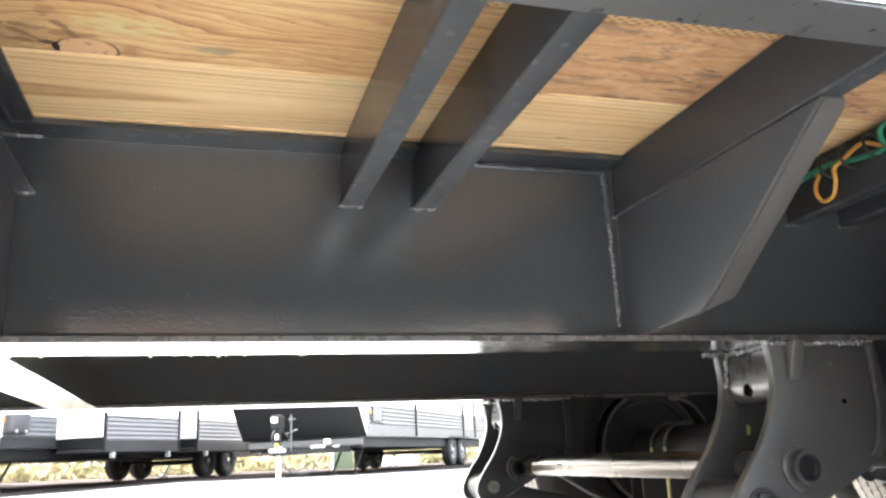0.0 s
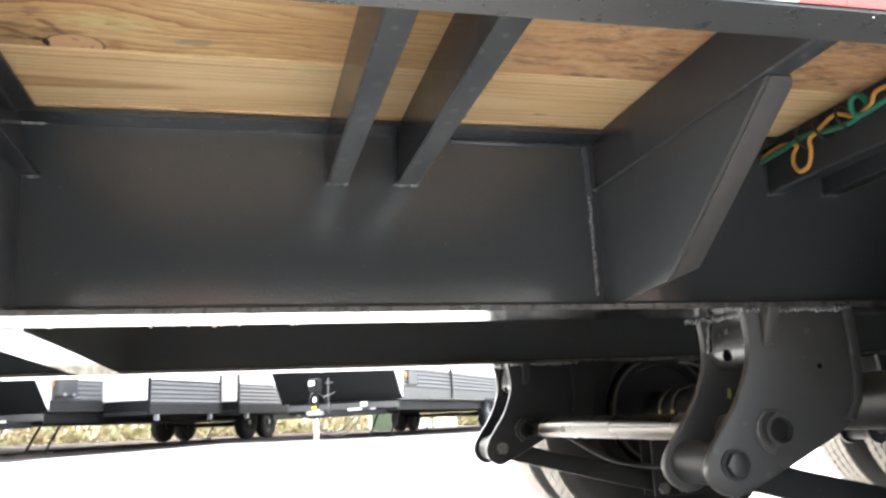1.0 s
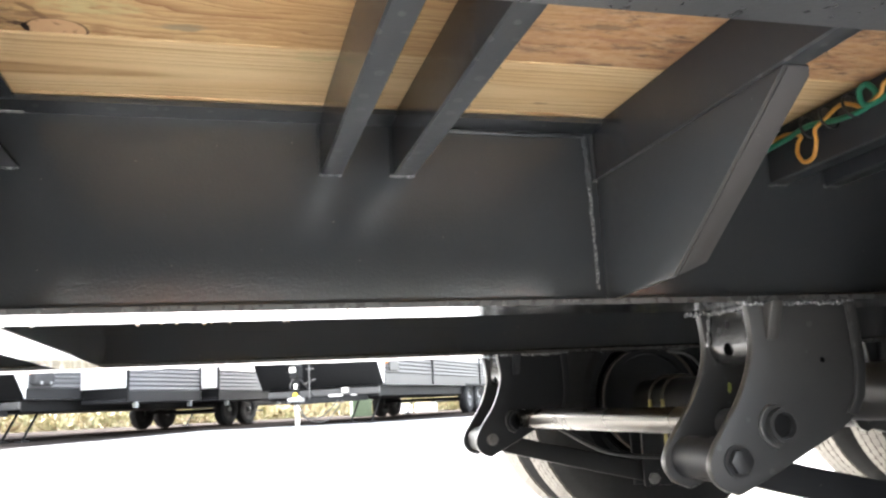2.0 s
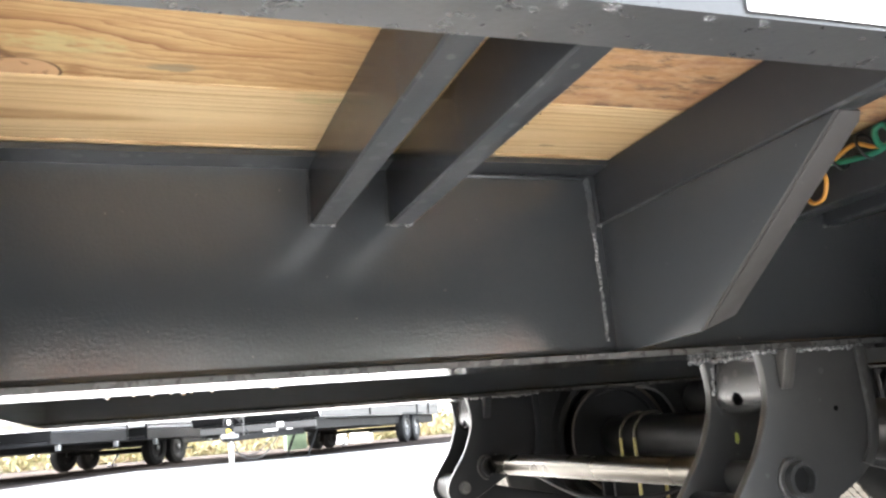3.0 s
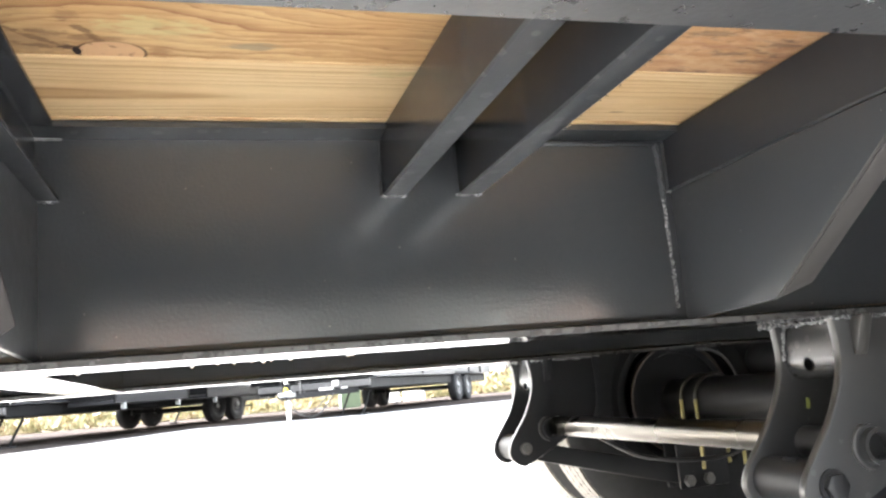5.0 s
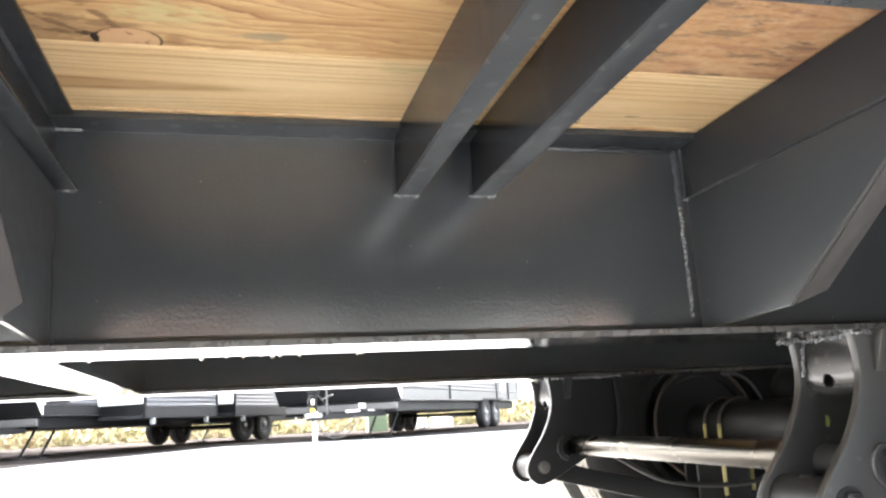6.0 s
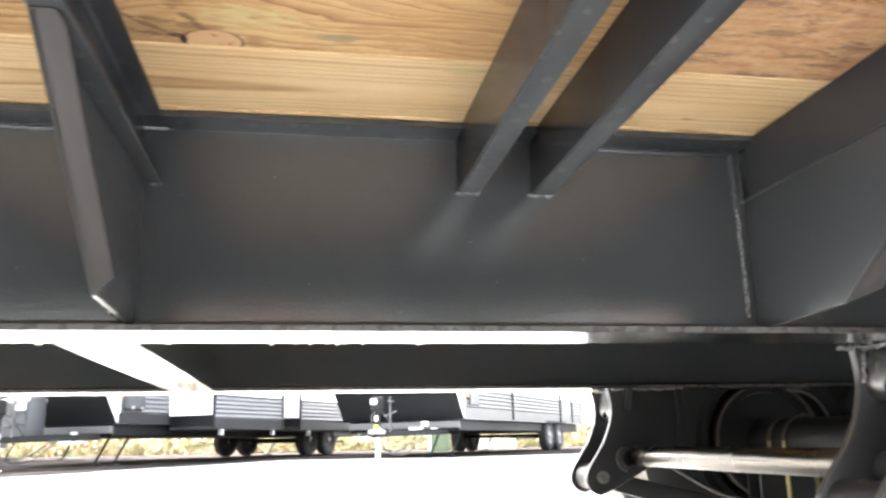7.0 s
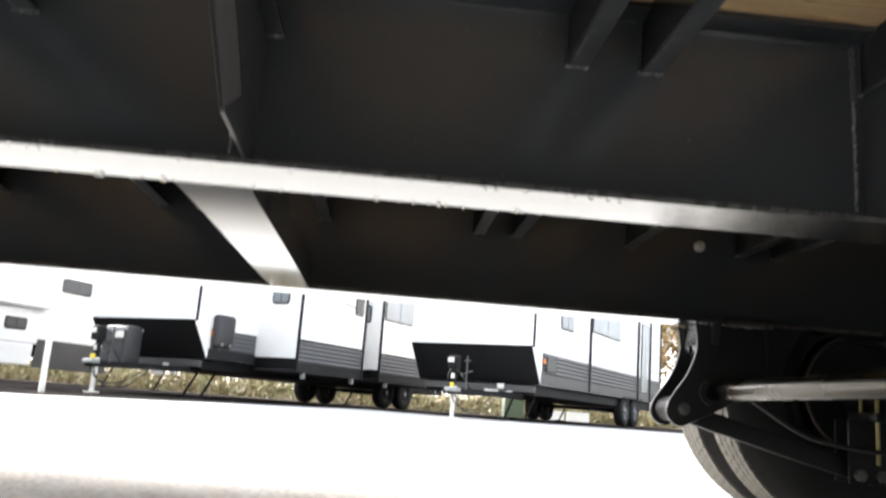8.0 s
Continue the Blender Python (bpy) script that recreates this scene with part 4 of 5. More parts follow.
for y in (-0.13, -0.175, -0.225, -0.40):
    bm = bmesh.new()
    sweep(bm, [(WX + 0.016 * math.cos(a) - 0.002, y + 0.004 * math.sin(a), 0.758 + 0.019 * math.sin(a)) for a in [k * math.tau / 18 for k in range(18)]], 0.0022, 6, True)
    part("cable_tie", bm, PLASTIC, trailer, "black cable tie", smooth="round")

bm = bmesh.new()
spun(bm, [(0.0, 0.0), (0.0, 0.016), (-0.008, 0.016), (-0.012, 0.010), (-0.022, 0.009), (-0.022, 0.0)], Matrix.Translation((0.672, FAR - 0.0005, 0.717)), 16)
part("grommet", bm, BOLT, trailer, "plated wire fitting on the beam", smooth=True)

# rain drops hanging from the lower edges
drops = bmesh.new()
seedling = random.Random(3)
for y, z, x0, x1, n in ((-0.057, BOT, -1.4, 0.09, 52), (0.065, BOT, -1.4, 0.05, 40), (-0.749, 0.6195, -1.2, 1.0, 40), (-0.739, 0.6198, -1.2, 1.0, 20), (FAR - 0.056, BOT, -1.4, 0.7, 26)):
    for k in range(n):
        r = seedling.uniform(0.0014, 0.0031) * (0.85 if y < -0.5 else 1.0)
        mm = Matrix.Translation((seedling.uniform(x0, x1), y + seedling.uniform(-0.002, 0.003) * (2.5 if -0.745 < y < -0.5 else 1.0), z - r * (0.35 if y < -0.5 else 0.6))) @ Matrix.Diagonal((r * seedling.uniform(0.9, 1.6), r, r * 0.9, 1))
        bmesh.ops.create_icosphere(drops, subdivisions=2, radius=1.0, matrix=mm)
for cx in (0.007, 0.117, 0.453):
    for k in range(13):
        r = seedling.uniform(0.0007, 0.0015)
        bmesh.ops.create_icosphere(drops, subdivisions=1, radius=r, matrix=Matrix.Translation((cx + 0.032, seedling.uniform(-0.70, -0.04), CH_LO - r * 0.4)))
tagged(part("rain_drops", drops, WATER, None, smooth="round"), "clear rain drops hanging from the steel edges", "water drops", kind="stuff")


# ---- travel trailers parked across the yard ----
def corrugated(bm, x, y0, y1, z0, z1, side=1, pitch=0.075, depth=0.020):
    """Horizontal ribs on a wall facing +x (side 1) at x."""
    prof, z = [], z0
    while z < z1 - 0.001:
        for f, d in ((0.0, 0.0), (0.25, 1.0), (0.55, 1.0), (0.9, 0.0)):
            if z + f * pitch <= z1:
                prof.append((x + side * (0.004 + d * depth), z + f * pitch))
        z += pitch
    prof = [(x - side * 0.0, z0)] + prof + [(x - side * 0.0, z1)]
    prism(bm, prof, y0, y1, "y")
    return bm


rv_wheel = None


def rv_wheels(parent, x, y, z, label, rim_mat):
    """One road wheel; a pale rim has a bright hub cap and slots."""
    global rv_wheel
    m = Matrix.Translation((x, y, z)) @ pose(0, 0, 0, 0, 0, 90)
    if rv_wheel is None:
        bm = bmesh.new()
        spun(bm, [(-0.10, 0.20), (-0.115, 0.27), (-0.09, 0.345), (-0.06, 0.358), (0.06, 0.358), (0.09, 0.345), (0.115, 0.27), (0.10, 0.20)], Matrix(), 36)
        w = part("tyre", bm, RUBBER, parent, label, m, smooth=True)
        bm = bmesh.new()
        spun(bm, [(-0.085, 0.0), (-0.085, 0.05), (-0.07, 0.07), (-0.06, 0.16), (-0.10, 0.19), (-0.10, 0.205), (0.10, 0.205), (0.10, 0.0)], Matrix(), 30)
        r = part("rim", bm, rim_mat, w, smooth=True)
        bm = bmesh.new()
        spun(bm, [(-0.115, 0.0), (-0.112, 0.030), (-0.100, 0.045), (-0.084, 0.048), (-0.084, 0.0)], Matrix(), 20)
        h = part("hub_cap", bm, STEEL, w, "bright hub cap", smooth=True)
        rv_wheel = (w.data, {rim_mat.name: r.data}, h.data)
    else:
        w = put("tyre", rv_wheel[0], None, parent, label, m)
        if rim_mat.name not in rv_wheel[1]:
            me = next(iter(rv_wheel[1].values())).copy()
            me.materials[0] = rim_mat
            rv_wheel[1][rim_mat.name] = me
        put("rim", rv_wheel[1][rim_mat.name], None, w)
        put("hub_cap", rv_wheel[2], None, w, "bright hub cap")


def window(parent, face, x, y0, y1, z0, z1, name="window", glass=None):
    """A framed window of two sashes on a side wall or a front wall, with rounded corners."""
    r = min(0.07, (y1 - y0) * 0.2, (z1 - z0) * 0.2)
    corner = [(r * (1 - math.cos(k * math.pi / 8)), r * (1 - math.sin(k * math.pi / 8))) for k in range(5)]
    loop = [(y0 + u, z0 + v) for u, v in corner] + [(y1 - u, z0 + v) for u, v in reversed(corner)] + [(y1 - u, z1 - v) for u, v in corner] + [(y0 + u, z1 - v) for u, v in reversed(corner)]
    bm = bmesh.new()
    if face == "side":
        prism(bm, loop, x, x + 0.02, "x", 0.004)
    else:
        prism(bm, loop, x - 0.02, x, "y", 0.004)
    fr = part(name, bm, PLASTIC, parent, "black window frame")
    d = 0.035
    mid = (y0 + y1) / 2
    for u, v in ((y0 + d, mid - 0.012), (mid + 0.012, y1 - d)):
        bm = bmesh.new()
        if face == "side":
            box(bm, x + 0.018, x + 0.024, u, v, z0 + d, z1 - d)
        else:
            box(bm, u, v, x - 0.024, x - 0.018, z0 + d, z1 - d)
        part("pane", bm, glass or DARK_GLASS, fr)


def travel_trailer(px, py, turn, length, wheels, slides, label, cap=(0.40, 1.42), low=0.80, box_on_tongue=False, cover=None, W=2.5, trim=True, rims=None, panel=None,
                   panel_z=(0.98, 1.32), glazing=(), posts=(), tongue=-0.95, swoosh=(), nose=True, plates=0.0):
    """Nose towards -y, visible side at x = 0, the body towards -x; px, py: the nose corner on that side."""
    LO, HI = low, 3.30
    back, brow = cap
    edge = BLACK_SHELL if trim else WHITE_SHELL
    base = Matrix.Translation((px, py, GZ)) @ pose(0, 0, 0, 0, 0, -turn)

    def yard(x, y):
        """The ground's height under a local place."""
        return ground_z((base @ Vector((x, y, 0))).y) - GZ

    rv = thing("travel_trailer", base, label, "travel trailer", "travel trailers in the yard")
    bm = bmesh.new()
    prism(bm, [(back, LO), (0.0, brow), (0.0, 2.5), (0.10, 2.95), (0.45, HI), (length, HI), (length, LO)], -W, 0.0, "x", 0.03)
    part("body", bm, WHITE_SHELL, rv, "white fibreglass caravan body")
    if nose:
        bm = bmesh.new()
        prism(bm, [(back - 0.025, LO), (-0.025, brow), (-0.025, brow + 0.02), (-0.002, brow + 0.02), (-0.002, brow), (back - 0.004, LO)], -W + 0.01, -0.002, "x", 0.004)
        part("nose_panel", bm, BLACK_SHELL, rv, "black lower front cap")
        bm = bmesh.new()
        box(bm, -W + 0.22, -0.03, 0.26, 0.32, LO - 0.15, LO - 0.035, 0.01)
        part("front_valance", bm, MID_GREY, rv, "grey front valance under the cap")
    bm = bmesh.new()
    box(bm, -W + 0.12, -0.12, back + 0.02, length - 0.1, LO - 0.20, LO - 0.002, 0.02)
    part("chassis", bm, BLACK_SHELL, rv, "black chassis and underbelly")
    spans, y = [], back - 0.02
    for s0, s1, d in slides:
        spans.append((y, s0 - 0.02))
        y = s1 + 0.02
    spans.append((y, length - 0.05))
    if nose:
        for a, b in spans:
            if b - a > 0.15:
                bm = bmesh.new()
                corrugated(bm, 0.001, a + 0.06, b, panel_z[0], panel_z[1])
                part("ribbed_panel", bm, panel or GREY_METAL, rv, "grey horizontally ribbed metal siding")
                bm = bmesh.new()
                box(bm, 0.001, 0.02, a + 0.02, b, LO, panel_z[0] - 0.002, 0.004)
                part("skirt", bm, MID_GREY if panel else CHARCOAL, rv, "grey skirt" if panel else "dark grey skirt")
    for a, b, lo in ((0.01, 0.045, brow), (length - 0.06, length - 0.01, LO)):
        bm = bmesh.new()
        box(bm, -0.01, 0.03, a, b, lo, HI - 0.35, 0.006)
        part("corner_trim", bm, edge, rv)
    for a in posts:
        bm = bmesh.new()
        box(bm, 0.002, 0.045, a - 0.025, a + 0.025, LO + 0.02, HI - 0.4, 0.006)
        part("wall_trim", bm, CHARCOAL, rv, "dark upright wall trim")
    for i, (s0, s1, d) in enumerate(slides):
        foot = 0.945 if nose else 1.64
        bm = bmesh.new()
        box(bm, -0.01, d, s0, s1, foot, 2.75, 0.015)
        so = part("slide_out", bm, WHITE_SHELL, rv, "white slide-out room section")
        if not nose:
            continue
        bm = bmesh.new()
        box(bm, 0.02, d - 0.01, s0 + 0.03, s1 - 0.03, 0.77, 0.943)
        part("slide_floor", bm, BLACK_SHELL, so, "black slide-out underside")
        bm = bmesh.new()
        box(bm, 0.001, 0.014, s0 - 0.019, s1 + 0.019, LO, 0.94, 0.003)
        part("skirt", bm, BLACK_SHELL, rv, "black panel behind the slide-out")
        bm = bmesh.new()
        corrugated(bm, d + 0.001, s0 + 0.045, s1 - 0.045, 0.89, 1.265)
        part("ribbed_panel", bm, panel or GREY_METAL, so, "grey ribbed metal siding")
        bm = bmesh.new()
        box(bm, d + 0.001, d + 0.022, s0 + 0.04, s1 - 0.04, 0.715, 0.886, 0.004)
        box(bm, 0.01, d + 0.018, s0 + 0.006, s1 - 0.006, 0.70, 0.76, 0.004)
        part("skirt", bm, CHARCOAL, so, "dark grey lower skirt")
        for a in (s0 - 0.005, s1 - 0.045):
            bm = bmesh.new()
            box(bm, d - 0.01, d + 0.034, a, a + 0.045, 0.70, 2.77, 0.006)
            part("corner_trim", bm, edge, so)
        bm = bmesh.new()
        box(bm, d + 0.002, d + 0.02, s0 + 0.05, s1 - 0.05, 1.268, 1.30, 0.003)
        part("belt_trim", bm, BLACK_SHELL, so)
        for k in (0.12, 0.85):
            bm = bmesh.new()
            yy = s0 + (s1 - s0) * k
            box(bm, d - 0.05, d + 0.03, yy - 0.03, yy + 0.03, 0.60, 0.705, 0.008)
            part("slide_bracket", bm, STEEL, so, "pale steel slide bracket")
        if i:
            window(so, "side", d, s0 + 0.10, s0 + 1.28, 1.99, 2.60, glass=PANE_PALE)
        else:
            window(so, "side", d, s1 - 0.42, s1 - 0.12, 1.95, 2.50)
        window(so, "front", s0, d * 0.30, d * 0.72, 1.92, 2.30, glass=PANE_PALE)
    for a, b, z0, z1, *glass in glazing:
        window(rv, "side", 0.0, a, b, z0, z1, "door" if z1 - z0 > 1.2 else "window", *glass)
    for y0, y1, z0, z1, rise, x, mat in swoosh:
        bm = bmesh.new()
        prism(bm, [(y0, z0 + rise), (y0 + (y1 - y0) * 0.5, z0 + rise * 0.35), (y1, z0), (y1, z1), (y0 + (y1 - y0) * 0.5, z1 + rise * 0.22)], x + 0.001, x + 0.004, "x")
        part("stripe_decal", bm, mat, rv, "painted swoosh stripe")
    for wy in wheels:
        for x, rim in ((-0.13, rims or CHARCOAL), (-W + 0.13, CHARCOAL)):
            rv_wheels(rv, x, wy, 0.355 + yard(x, wy), "black trailer tyre", rim)
        bm = bmesh.new()
        rod(bm, (-W + 0.2, wy, 0.355 + yard(-W, wy)), (-0.2, wy, 0.355 + yard(0, wy)), 0.035, 12)
        part("axle", bm, BLACK_SHELL, rv, smooth=True)
    if nose:
        bm = bmesh.new()
        box(bm, -0.42, -0.34, wheels[0] - 1.7, wheels[-1] + 1.2, 0.46, 0.50, 0.006)
        part("drain_pipe", bm, BLACK_SHELL, rv, "black pipe slung under the frame")
        bm = bmesh.new()
        box(bm, -0.20, 0.03, wheels[0] - 0.42, wheels[-1] + 0.42, LO + 0.0, LO + 0.06, 0.01)
        part("fender", bm, CHARCOAL, rv, "dark wheel arch trim")
    # tongue, jack and coupler
    bm = bmesh.new()
    for x in (-W + 0.55, -0.35):
        c = Vector((tongue, -1.25, 0.56))
        a = Vector((x, back, 0.60))
        d = (c - a).normalized()
        s = Vector((-d.y, d.x, 0)) * 0.03
        lo = [bm.verts.new(p + Vector((0, 0, -0.05))) for p in (a - s, a + s, c + s, c - s)]
        hi = [bm.verts.new(v.co + Vector((0, 0, 0.1))) for v in lo]
        bm.faces.new(lo)
        bm.faces.new(hi)
        for i in range(4):
            bm.faces.new((lo[i], lo[(i + 1) % 4], hi[(i + 1) % 4], hi[i]))
    part("tongue", bm, BLACK_SHELL, rv, "black A-frame tongue")
    foot = yard(tongue, -1.08)
    bm = bmesh.new()
    rod(bm, (tongue, -1.08, foot + 0.01), (tongue, -1.08, 0.50), 0.036, 12)
    rod(bm, (tongue, -1.08, 0.40), (tongue, -1.08, 0.66), 0.050, 12)
    box(bm, tongue - 0.08, tongue + 0.08, -1.17, -1.0, foot, foot + 0.02)
    jack = part("tongue_jack", bm, CREAM, rv, "white tongue jack on its foot", smooth="round")
    bm = bmesh.new()
    rod(bm, (tongue, -1.08, 0.66), (tongue, -1.08, 0.95), 0.045, 12)
    box(bm, tongue - 0.10, tongue + 0.08, -1.18, -1.0, 0.93, 1.17, 0.035)
    part("motor_housing", bm, BLACK_SHELL, jack, "black jack motor housing")
    bm = bmesh.new()
    box(bm, tongue - 0.085, tongue + 0.03, -1.19, -1.178, 1.05, 1.13, 0.004)
    part("label_plate", bm, CREAM, jack, "white label on the jack")
    bm = bmesh.new()
    box(bm, tongue - 0.04, tongue + 0.02, -1.13, -1.118, 0.78, 0.86, 0.004)
    part("label_plate", bm, CREAM, jack, "white label on the jack")
    bm = bmesh.new()
    rod(bm, (tongue + 0.16, -0.95, 0.60), (tongue + 0.16, -0.95, 1.18), 0.014, 8)
    rod(bm, (tongue + 0.08, -0.95, 0.86), (tongue + 0.28, -0.95, 0.93), 0.012, 8)
    rod(bm, (tongue + 0.10, -0.95, 1.10), (tongue + 0.24, -0.95, 1.10), 0.010, 8)
    part("battery_bracket", bm, RIM_GREY, rv, "galvanised bracket with hose hooks", smooth="round")
    bm = bmesh.new()
    box(bm, tongue - 0.07, tongue + 0.18, -1.30, -1.14, 0.56, 0.63, 0.02)
    part("coupler", bm, STEEL, rv, "bare steel coupler")
    bm = bmesh.new()
    box(bm, tongue - 0.02, tongue + 0.04, -1.20, -1.13, 0.64, 0.71, 0.015)
    part("breakaway_switch", bm, YELLOW_PLASTIC, rv, "yellow breakaway switch")
    bm = bmesh.new()
    for k in range(2):
        sweep(bm, smooth_curve([(tongue + 0.08 * k, -1.2, 0.55), (tongue + 0.12 + 0.08 * k, -1.1, 0.32 - 0.05 * k), (tongue + 0.30 + 0.10 * k, -0.8, 0.30 - 0.06 * k), (tongue + 0.42 + 0.1 * k, -0.4, 0.56)], 6), 0.010, 6)
    sweep(bm, smooth_curve([(tongue - 0.02, -1.15, 0.60), (tongue - 0.14, -1.05, 0.84), (tongue - 0.06, -0.9, 0.95), (tongue + 0.12, -0.7, 0.62)], 6), 0.012, 6)
    part("safety_chain", bm, PLASTIC, rv, "hanging dark chains and cable", smooth="round")
    if nose:
        for x0, z0, w, h in ((-1.02 - plates, 0.58 - plates, 0.28, 0.10), (-0.76 - plates, 0.70 - plates, 0.13, 0.09), (-0.58 - plates, 0.60 - plates, 0.12, 0.065)):
            bm = bmesh.new()
            box(bm, x0, x0 + w, 0.235, 0.258, z0, z0 + h, 0.01)
            part("placard", bm, CREAM, rv, "white plate on the front frame")
    if box_on_tongue:
        bx = (-1.42, -0.88)
        bm = bmesh.new()
        prism(bm, [(-0.62, 0.60), (-0.26, 0.60), (-0.26, 1.20), (-0.32, 1.24), (-0.56, 1.24), (-0.62, 1.17)], bx[0], bx[1], "x", 0.035)
        bottle = part("gas_bottle_cover", bm, COVER_GREY, rv, "dark grey moulded gas bottle cover", smooth=True)
        for z in (0.80, 0.98):
            bm = bmesh.new()
            sweep(bm, smooth_curve([(bx[0] + 0.05, -0.625, z), (bx[0] + 0.18, -0.63, z - 0.03), ((bx[0] + bx[1]) / 2, -0.63, z + 0.02), (bx[1] - 0.05, -0.625, z - 0.01)], 5), 0.014, 6)
            part("moulded_rib", bm, COVER_GREY, bottle, smooth="round")
        bm = bmesh.new()
        box(bm, bx[0] + 0.01, bx[1] - 0.01, -0.645, -0.25, 1.15, 1.21, 0.012)
        part("lid_rim", bm, LID_GREY, bottle, "pale worn lid rim")
        bm = bmesh.new()
        box(bm, bx[1] - 0.24, bx[1] - 0.04, -0.645, -0.626, 1.02, 1.14, 0.01)
        part("label_plate", bm, CREAM, bottle, "white label on the cover")
    if cover:
        bm = bmesh.new()
        box(bm, 0.002, 0.17, cover, cover + 0.44, 1.01, 1.57, 0.06)
        c = part("storage_cover", bm, COVER_GREY, rv, "grey rounded outdoor cover", smooth="round")
        for yy in (cover + 0.12, cover + 0.32):
            bm = bmesh.new()
            box(bm, 0.168, 0.182, yy - 0.025, yy + 0.025, 1.03, 1.08, 0.006)
            part("latch", bm, STEEL, c, "bright latch")
    if nose:
        bm = bmesh.new()
        box(bm, 0.026, 0.05, back, back + 0.10, 1.20, 1.27, 0.008)
        part("marker_lamp", bm, LAMP_RED, rv, "amber side lamp")
    for y in (1.0, length - 1.2):
        for x in ((-0.30, -0.72) if y < 2 else (-0.35, -W + 0.35)):
            g = yard(x, y)
            bm = bmesh.new()
            sweep(bm, [(x, y, LO - 0.15), (x - 0.12, y - 0.22, g + 0.03)], 0.022, 8)
            leg = part("stabiliser_leg", bm, BLACK_SHELL, rv, "lowered stabiliser jack leg", smooth="round")
            bm = bmesh.new()
            box(bm, x - 0.20, x - 0.04, y - 0.30, y - 0.14, g, g + 0.03)
            part("foot", bm, CHARCOAL, leg)
    return rv


travel_trailer(-3.40, 12.94, 32, 9.4, (6.36, 7.21), ((1.59, 3.74, 0.94), (4.34, 7.30, 0.94)), "white travel trailer with black nose and two slide-outs", (0.375, 1.41), 0.80, True, 0.40,
               plates=0.10, swoosh=((2.15, 3.6, 2.02, 2.10, 0.26, 0.94, DECAL), (0.85, 1.42, 2.16, 2.19, 0.05, 0.0, DECAL_BLUE)))
rv = travel_trailer(2.40, 13.33, 33, 8.9, (5.90, 6.74), (), "white travel trailer with black nose and silver ribbed siding", (0.44, 1.45), 0.81, False, None, 2.5, True, RIM_GREY, SILVER, (1.02, 1.40),
                    ((1.33, 2.03, 1.93, 2.35, PANE_PALE), (3.2, 5.2, 2.08, 2.70, PANE_PALE), (7.0, 7.6, 1.0, 2.75, PANE_PALE)), (3.07, 6.69, 7.80))
bm = bmesh.new()
box(bm, 0.03, 0.055, 0.60, 1.08, 1.06, 1.33, 0.02)
part("service_hatch", bm, MID_GREY, rv, "grey service hatch")
rv = travel_trailer(-9.2, 12.55, 32, 9.0, (1.2, 2.0), ((0.8, 4.05, 0.22),), "white travel trailer with dark windows and a grey lower panel", (0.30, 1.30), 0.92, False, None, 2.5, False, None, WHITE_SHELL, (0.8, 1.2),
                    ((4.33, 5.06, 2.03, 2.33), (3.2, 3.67, 1.17, 1.41, MID_GREY)), (), nose=False)
bm = bmesh.new()
prism(bm, [(3.90, 0.46), (3.96, 1.03), (5.6, 1.03), (5.7, 0.46)], 0.002, 0.02, "x", 0.006)
part("lower_panel", bm, MID_GREY, rv, "grey lower wall panel")
bm = bmesh.new()
box(bm, -2.4, -0.004, 0.35, 3.895, 0.50, 0.918, 0.02)
part("lower_body", bm, WHITE_SHELL, rv, "white lower storage body")

# marker post
bm = bmesh.new()
sweep(bm, [(-4.95, 11.0, ground_z(11.0) - 0.1), (-4.95, 11.0, 0.74), (-4.95, 11.0, 0.75)], [0.042, 0.042, 0.034], 12)
tagged(part("marker_post", bm, CREAM, None, smooth="round"), "white-painted marker post standing in the gravel", "post")

bm = bmesh.new()
box(bm, 3.25, 3.80, 21.9, 22.4, ground_z(22) - 0.02, 0.64, 0.03)
box(bm, 3.23, 3.82, 21.88, 22.42, 0.64, 0.70, 0.02)
tagged(part("utility_box", bm, BOX_GREEN), "dull green utility box standing on the dirt", "utility box")
for x0, w in ((5.45, 0.62), (6.2, 0.75)):
    bm = bmesh.new()
    prism(bm, [(27.0, ground_z(27) - 0.01), (27.22, ground_z(27) - 0.01), (27.19, 0.44), (27.03, 0.44)], x0, x0 + w, "x", 0.02)
    tagged(part("concrete_block", bm, CREAM), "whitish concrete block on the dirt", "block", "concrete blocks")

# dry brush along the far edge of the yard
brush = random.Random(11)
verts, faces = [], []
for k in range(48000):
    x = brush.uniform(-34, 40)
    y = brush.uniform(27.5, 33.5) + 0.05 * x
    hump = 0.55 + 0.35 * noise.noise((x * 0.35, y * 0.3, 1.0)) + 0.25 * noise.noise((x * 1.3, y, 4.0))
    z = GZ + RISE + brush.random() ** 1.3 * max(0.2, hump) * 1.25
    s = brush.uniform(0.05, 0.15)
    q = Euler((brush.uniform(0, 3), brush.uniform(0, 3), brush.uniform(0, 6))).to_matrix()
    i = len(verts)
    for a, b in ((-0.5, -0.15), (0.5, -0.12), (0.6, 0.1), (-0.35, 0.18)):
        p = q @ Vector((a * s * 2.2, b * s * 2.2, 0))
        verts.append((x + p.x, y + p.y, max(GZ + RISE, z + p.z)))
    faces.append((i, i + 1, i + 2, i + 3))
me = bpy.data.meshes.new("dry_brush")
me.from_pydata(verts, [], faces)
tagged(put("dry_brush", me, LEAF_BRUSH), "low yellow-green and brown dry brush at the yard's edge", "brush", kind="stuff")


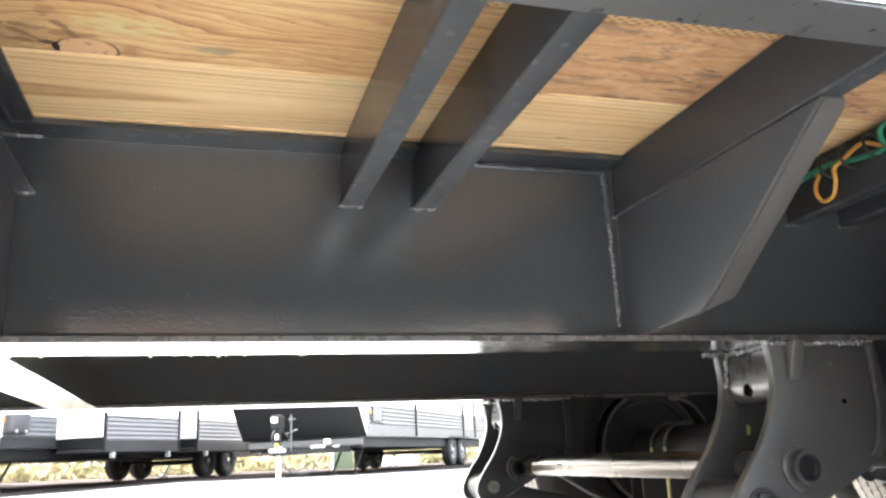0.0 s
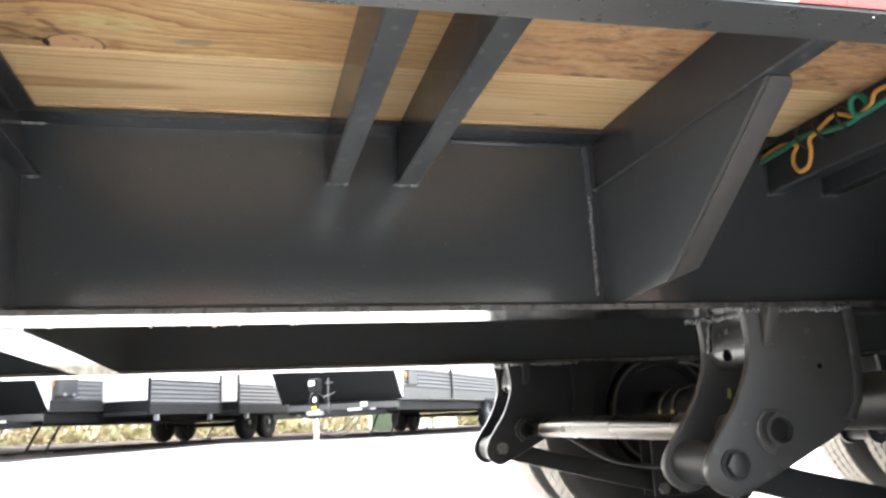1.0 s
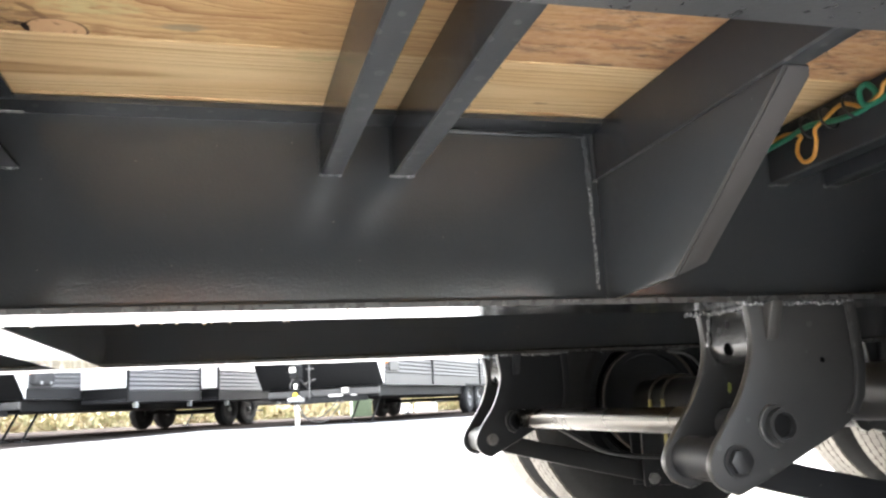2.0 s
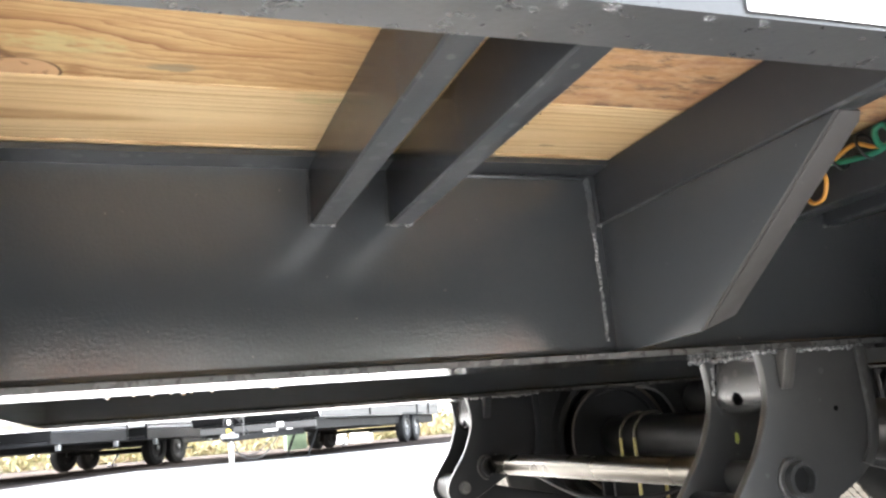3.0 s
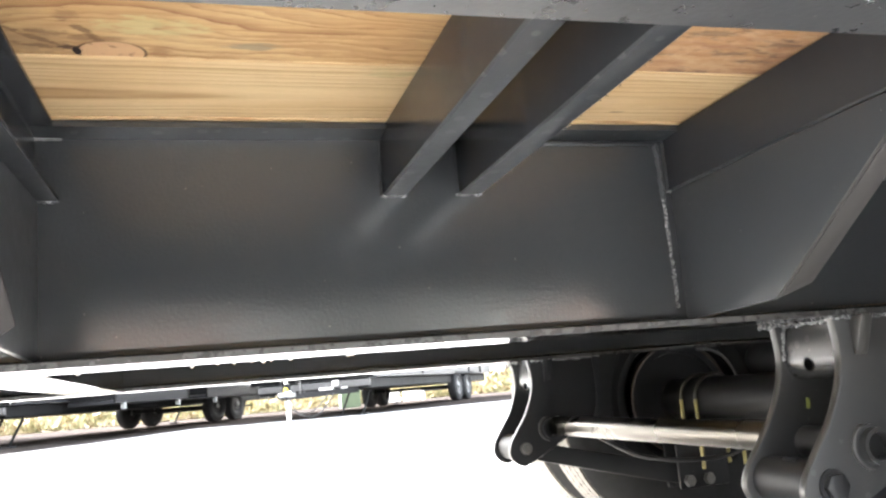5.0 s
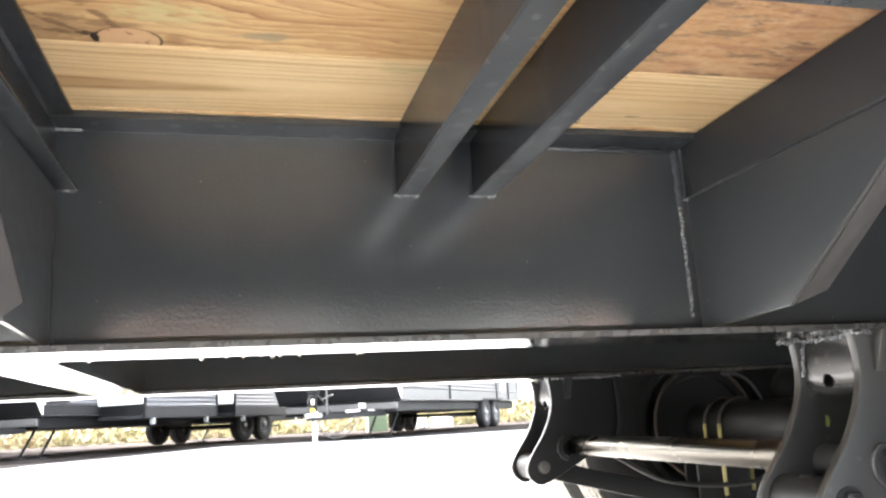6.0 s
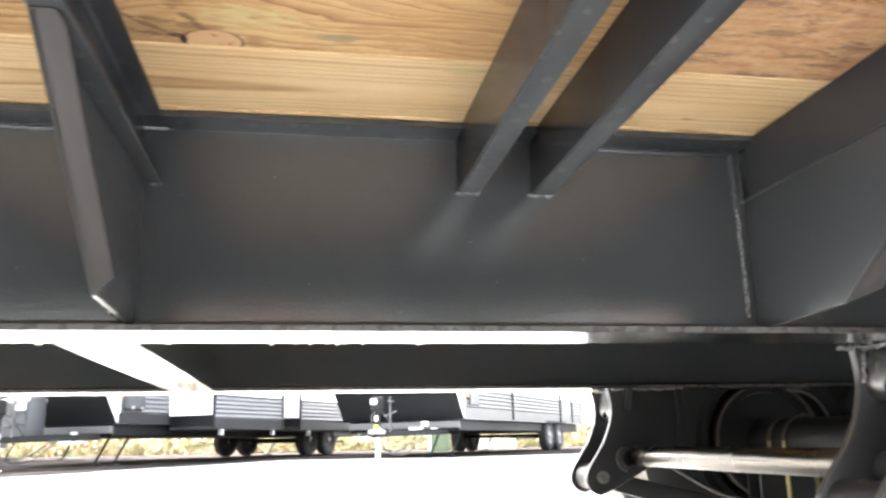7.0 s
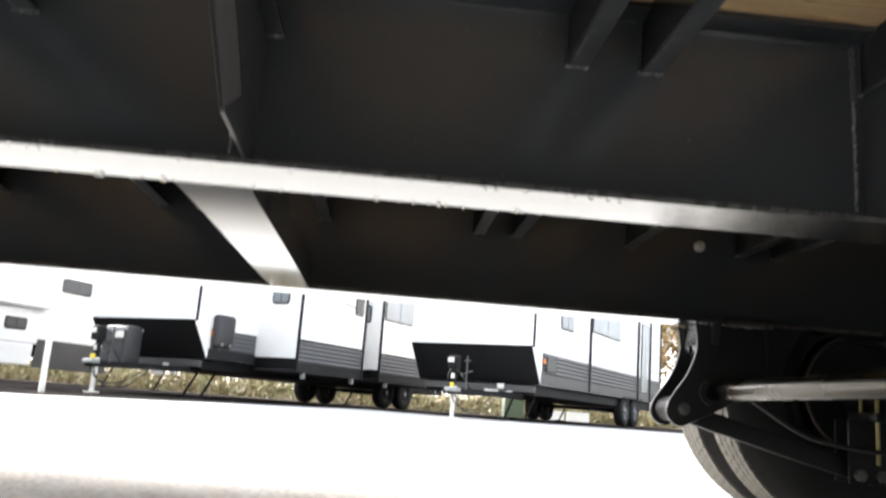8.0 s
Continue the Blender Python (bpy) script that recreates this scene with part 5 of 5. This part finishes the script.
def far_woods():
    r = random.Random(5)
    vs, fs = [], []
    for k in range(21000):
        x = r.uniform(-75, 75)
        y = -38 - r.uniform(0, 5) + 0.004 * x * x * -0.3
        top = 13.0 + 1.6 * noise.noise((x * 0.09, 2.0, 0.0)) + 1.0 * noise.noise((x * 0.4, 5.0, 0.0))
        if 4.0 < x < 11.0 or -8.0 < x < -5.0 or 40 < x < 46:      # openings between the trees
            top *= 0.5
        z = GZ + r.random() * max(1.0, top)
        s_ = r.uniform(0.25, 0.55)
        q = Euler((r.uniform(0, 3), r.uniform(0, 3), r.uniform(0, 6))).to_matrix()
        i = len(vs)
        for a, b in ((-1, 0), (0, -0.6), (1, 0), (0, 0.6)):
            p = q @ Vector((a * s_, b * s_, 0))
            vs.append((x + p.x, y + p.y, max(GZ, z + p.z)))
        fs.append((i, i + 1, i + 2, i + 3))
    me = bpy.data.meshes.new("far_woods")
    me.from_pydata(vs, [], fs)
    tagged(put("far_woods", me, LEAF_WOODS), "dark green and brown wood edge with openings across the road", "woods", kind="stuff")


far_woods()


def autumn_tree(x, y, h, seed):
    r = random.Random(seed)
    tree = thing("tree", Matrix.Translation((x, y, GZ + (RISE if y > 0 else 0.0))), "autumn tree with thinning red leaves" if y < 0 else "autumn tree with thinning orange and yellow leaves", "tree", "autumn trees")
    bm = bmesh.new()
    sweep(bm, smooth_curve([(0, 0, -0.1), (0.05, 0.02, h * 0.25), (-0.06, 0.05, h * 0.55), (0.04, 0, h * 0.9)], 5), [0.02 + 0.18 * (1 - i / 16) for i in range(16)], 9)
    tips = []
    for k in range(13):
        z = h * (0.25 + 0.6 * k / 13)
        a = k * 2.4 + r.uniform(-0.4, 0.4)
        n = h * r.uniform(0.24, 0.36) * (1.15 - 0.6 * k / 13)
        tip = Vector((math.cos(a) * n, math.sin(a) * n, z + n * 0.7))
        sweep(bm, [(0, 0, z), Vector((0, 0, z)).lerp(tip, 0.5) + Vector((0, 0, n * 0.1)), tip], [0.06, 0.04, 0.012], 6)
        tips += [tip, Vector((0, 0, z)).lerp(tip, 0.65), Vector((0, 0, z)).lerp(tip, 0.4)]
    part("trunk", bm, BARK, tree, "brown trunk and limbs", smooth="round")
    vs, fs = [], []
    for t in tips:
        for k in range(95):
            p = t + Vector((r.gauss(0, 1), r.gauss(0, 1), r.gauss(0, 0.75))) * h * 0.075
            s = r.uniform(0.07, 0.14)
            q = Euler((r.uniform(0, 3), r.uniform(0, 3), r.uniform(0, 6))).to_matrix()
            i = len(vs)
            for a, b in ((-1, 0), (0, -0.5), (1, 0), (0, 0.5)):
                vs.append(p + q @ Vector((a * s, b * s, 0)))
            fs.append((i, i + 1, i + 2, i + 3))
    me = bpy.data.meshes.new("crown")
    me.from_pydata([tuple(v) for v in vs], [], fs)
    tagged(put("crown", me, LEAF_RED if y < 0 else LEAF_AUTUMN, tree, "sparse red leaves" if y < 0 else "sparse orange and yellow leaves"), kind="stuff")


for i, (x, y, h) in enumerate(((10.5, 33, 6.5), (13.0, 35, 7.5), (15.5, 34, 6.0), (18.5, 37, 7.0), (17.5, -35.5, 8.5), (-2.3, -35.5, 8.0))):
    autumn_tree(x, y, h, 20 + i)
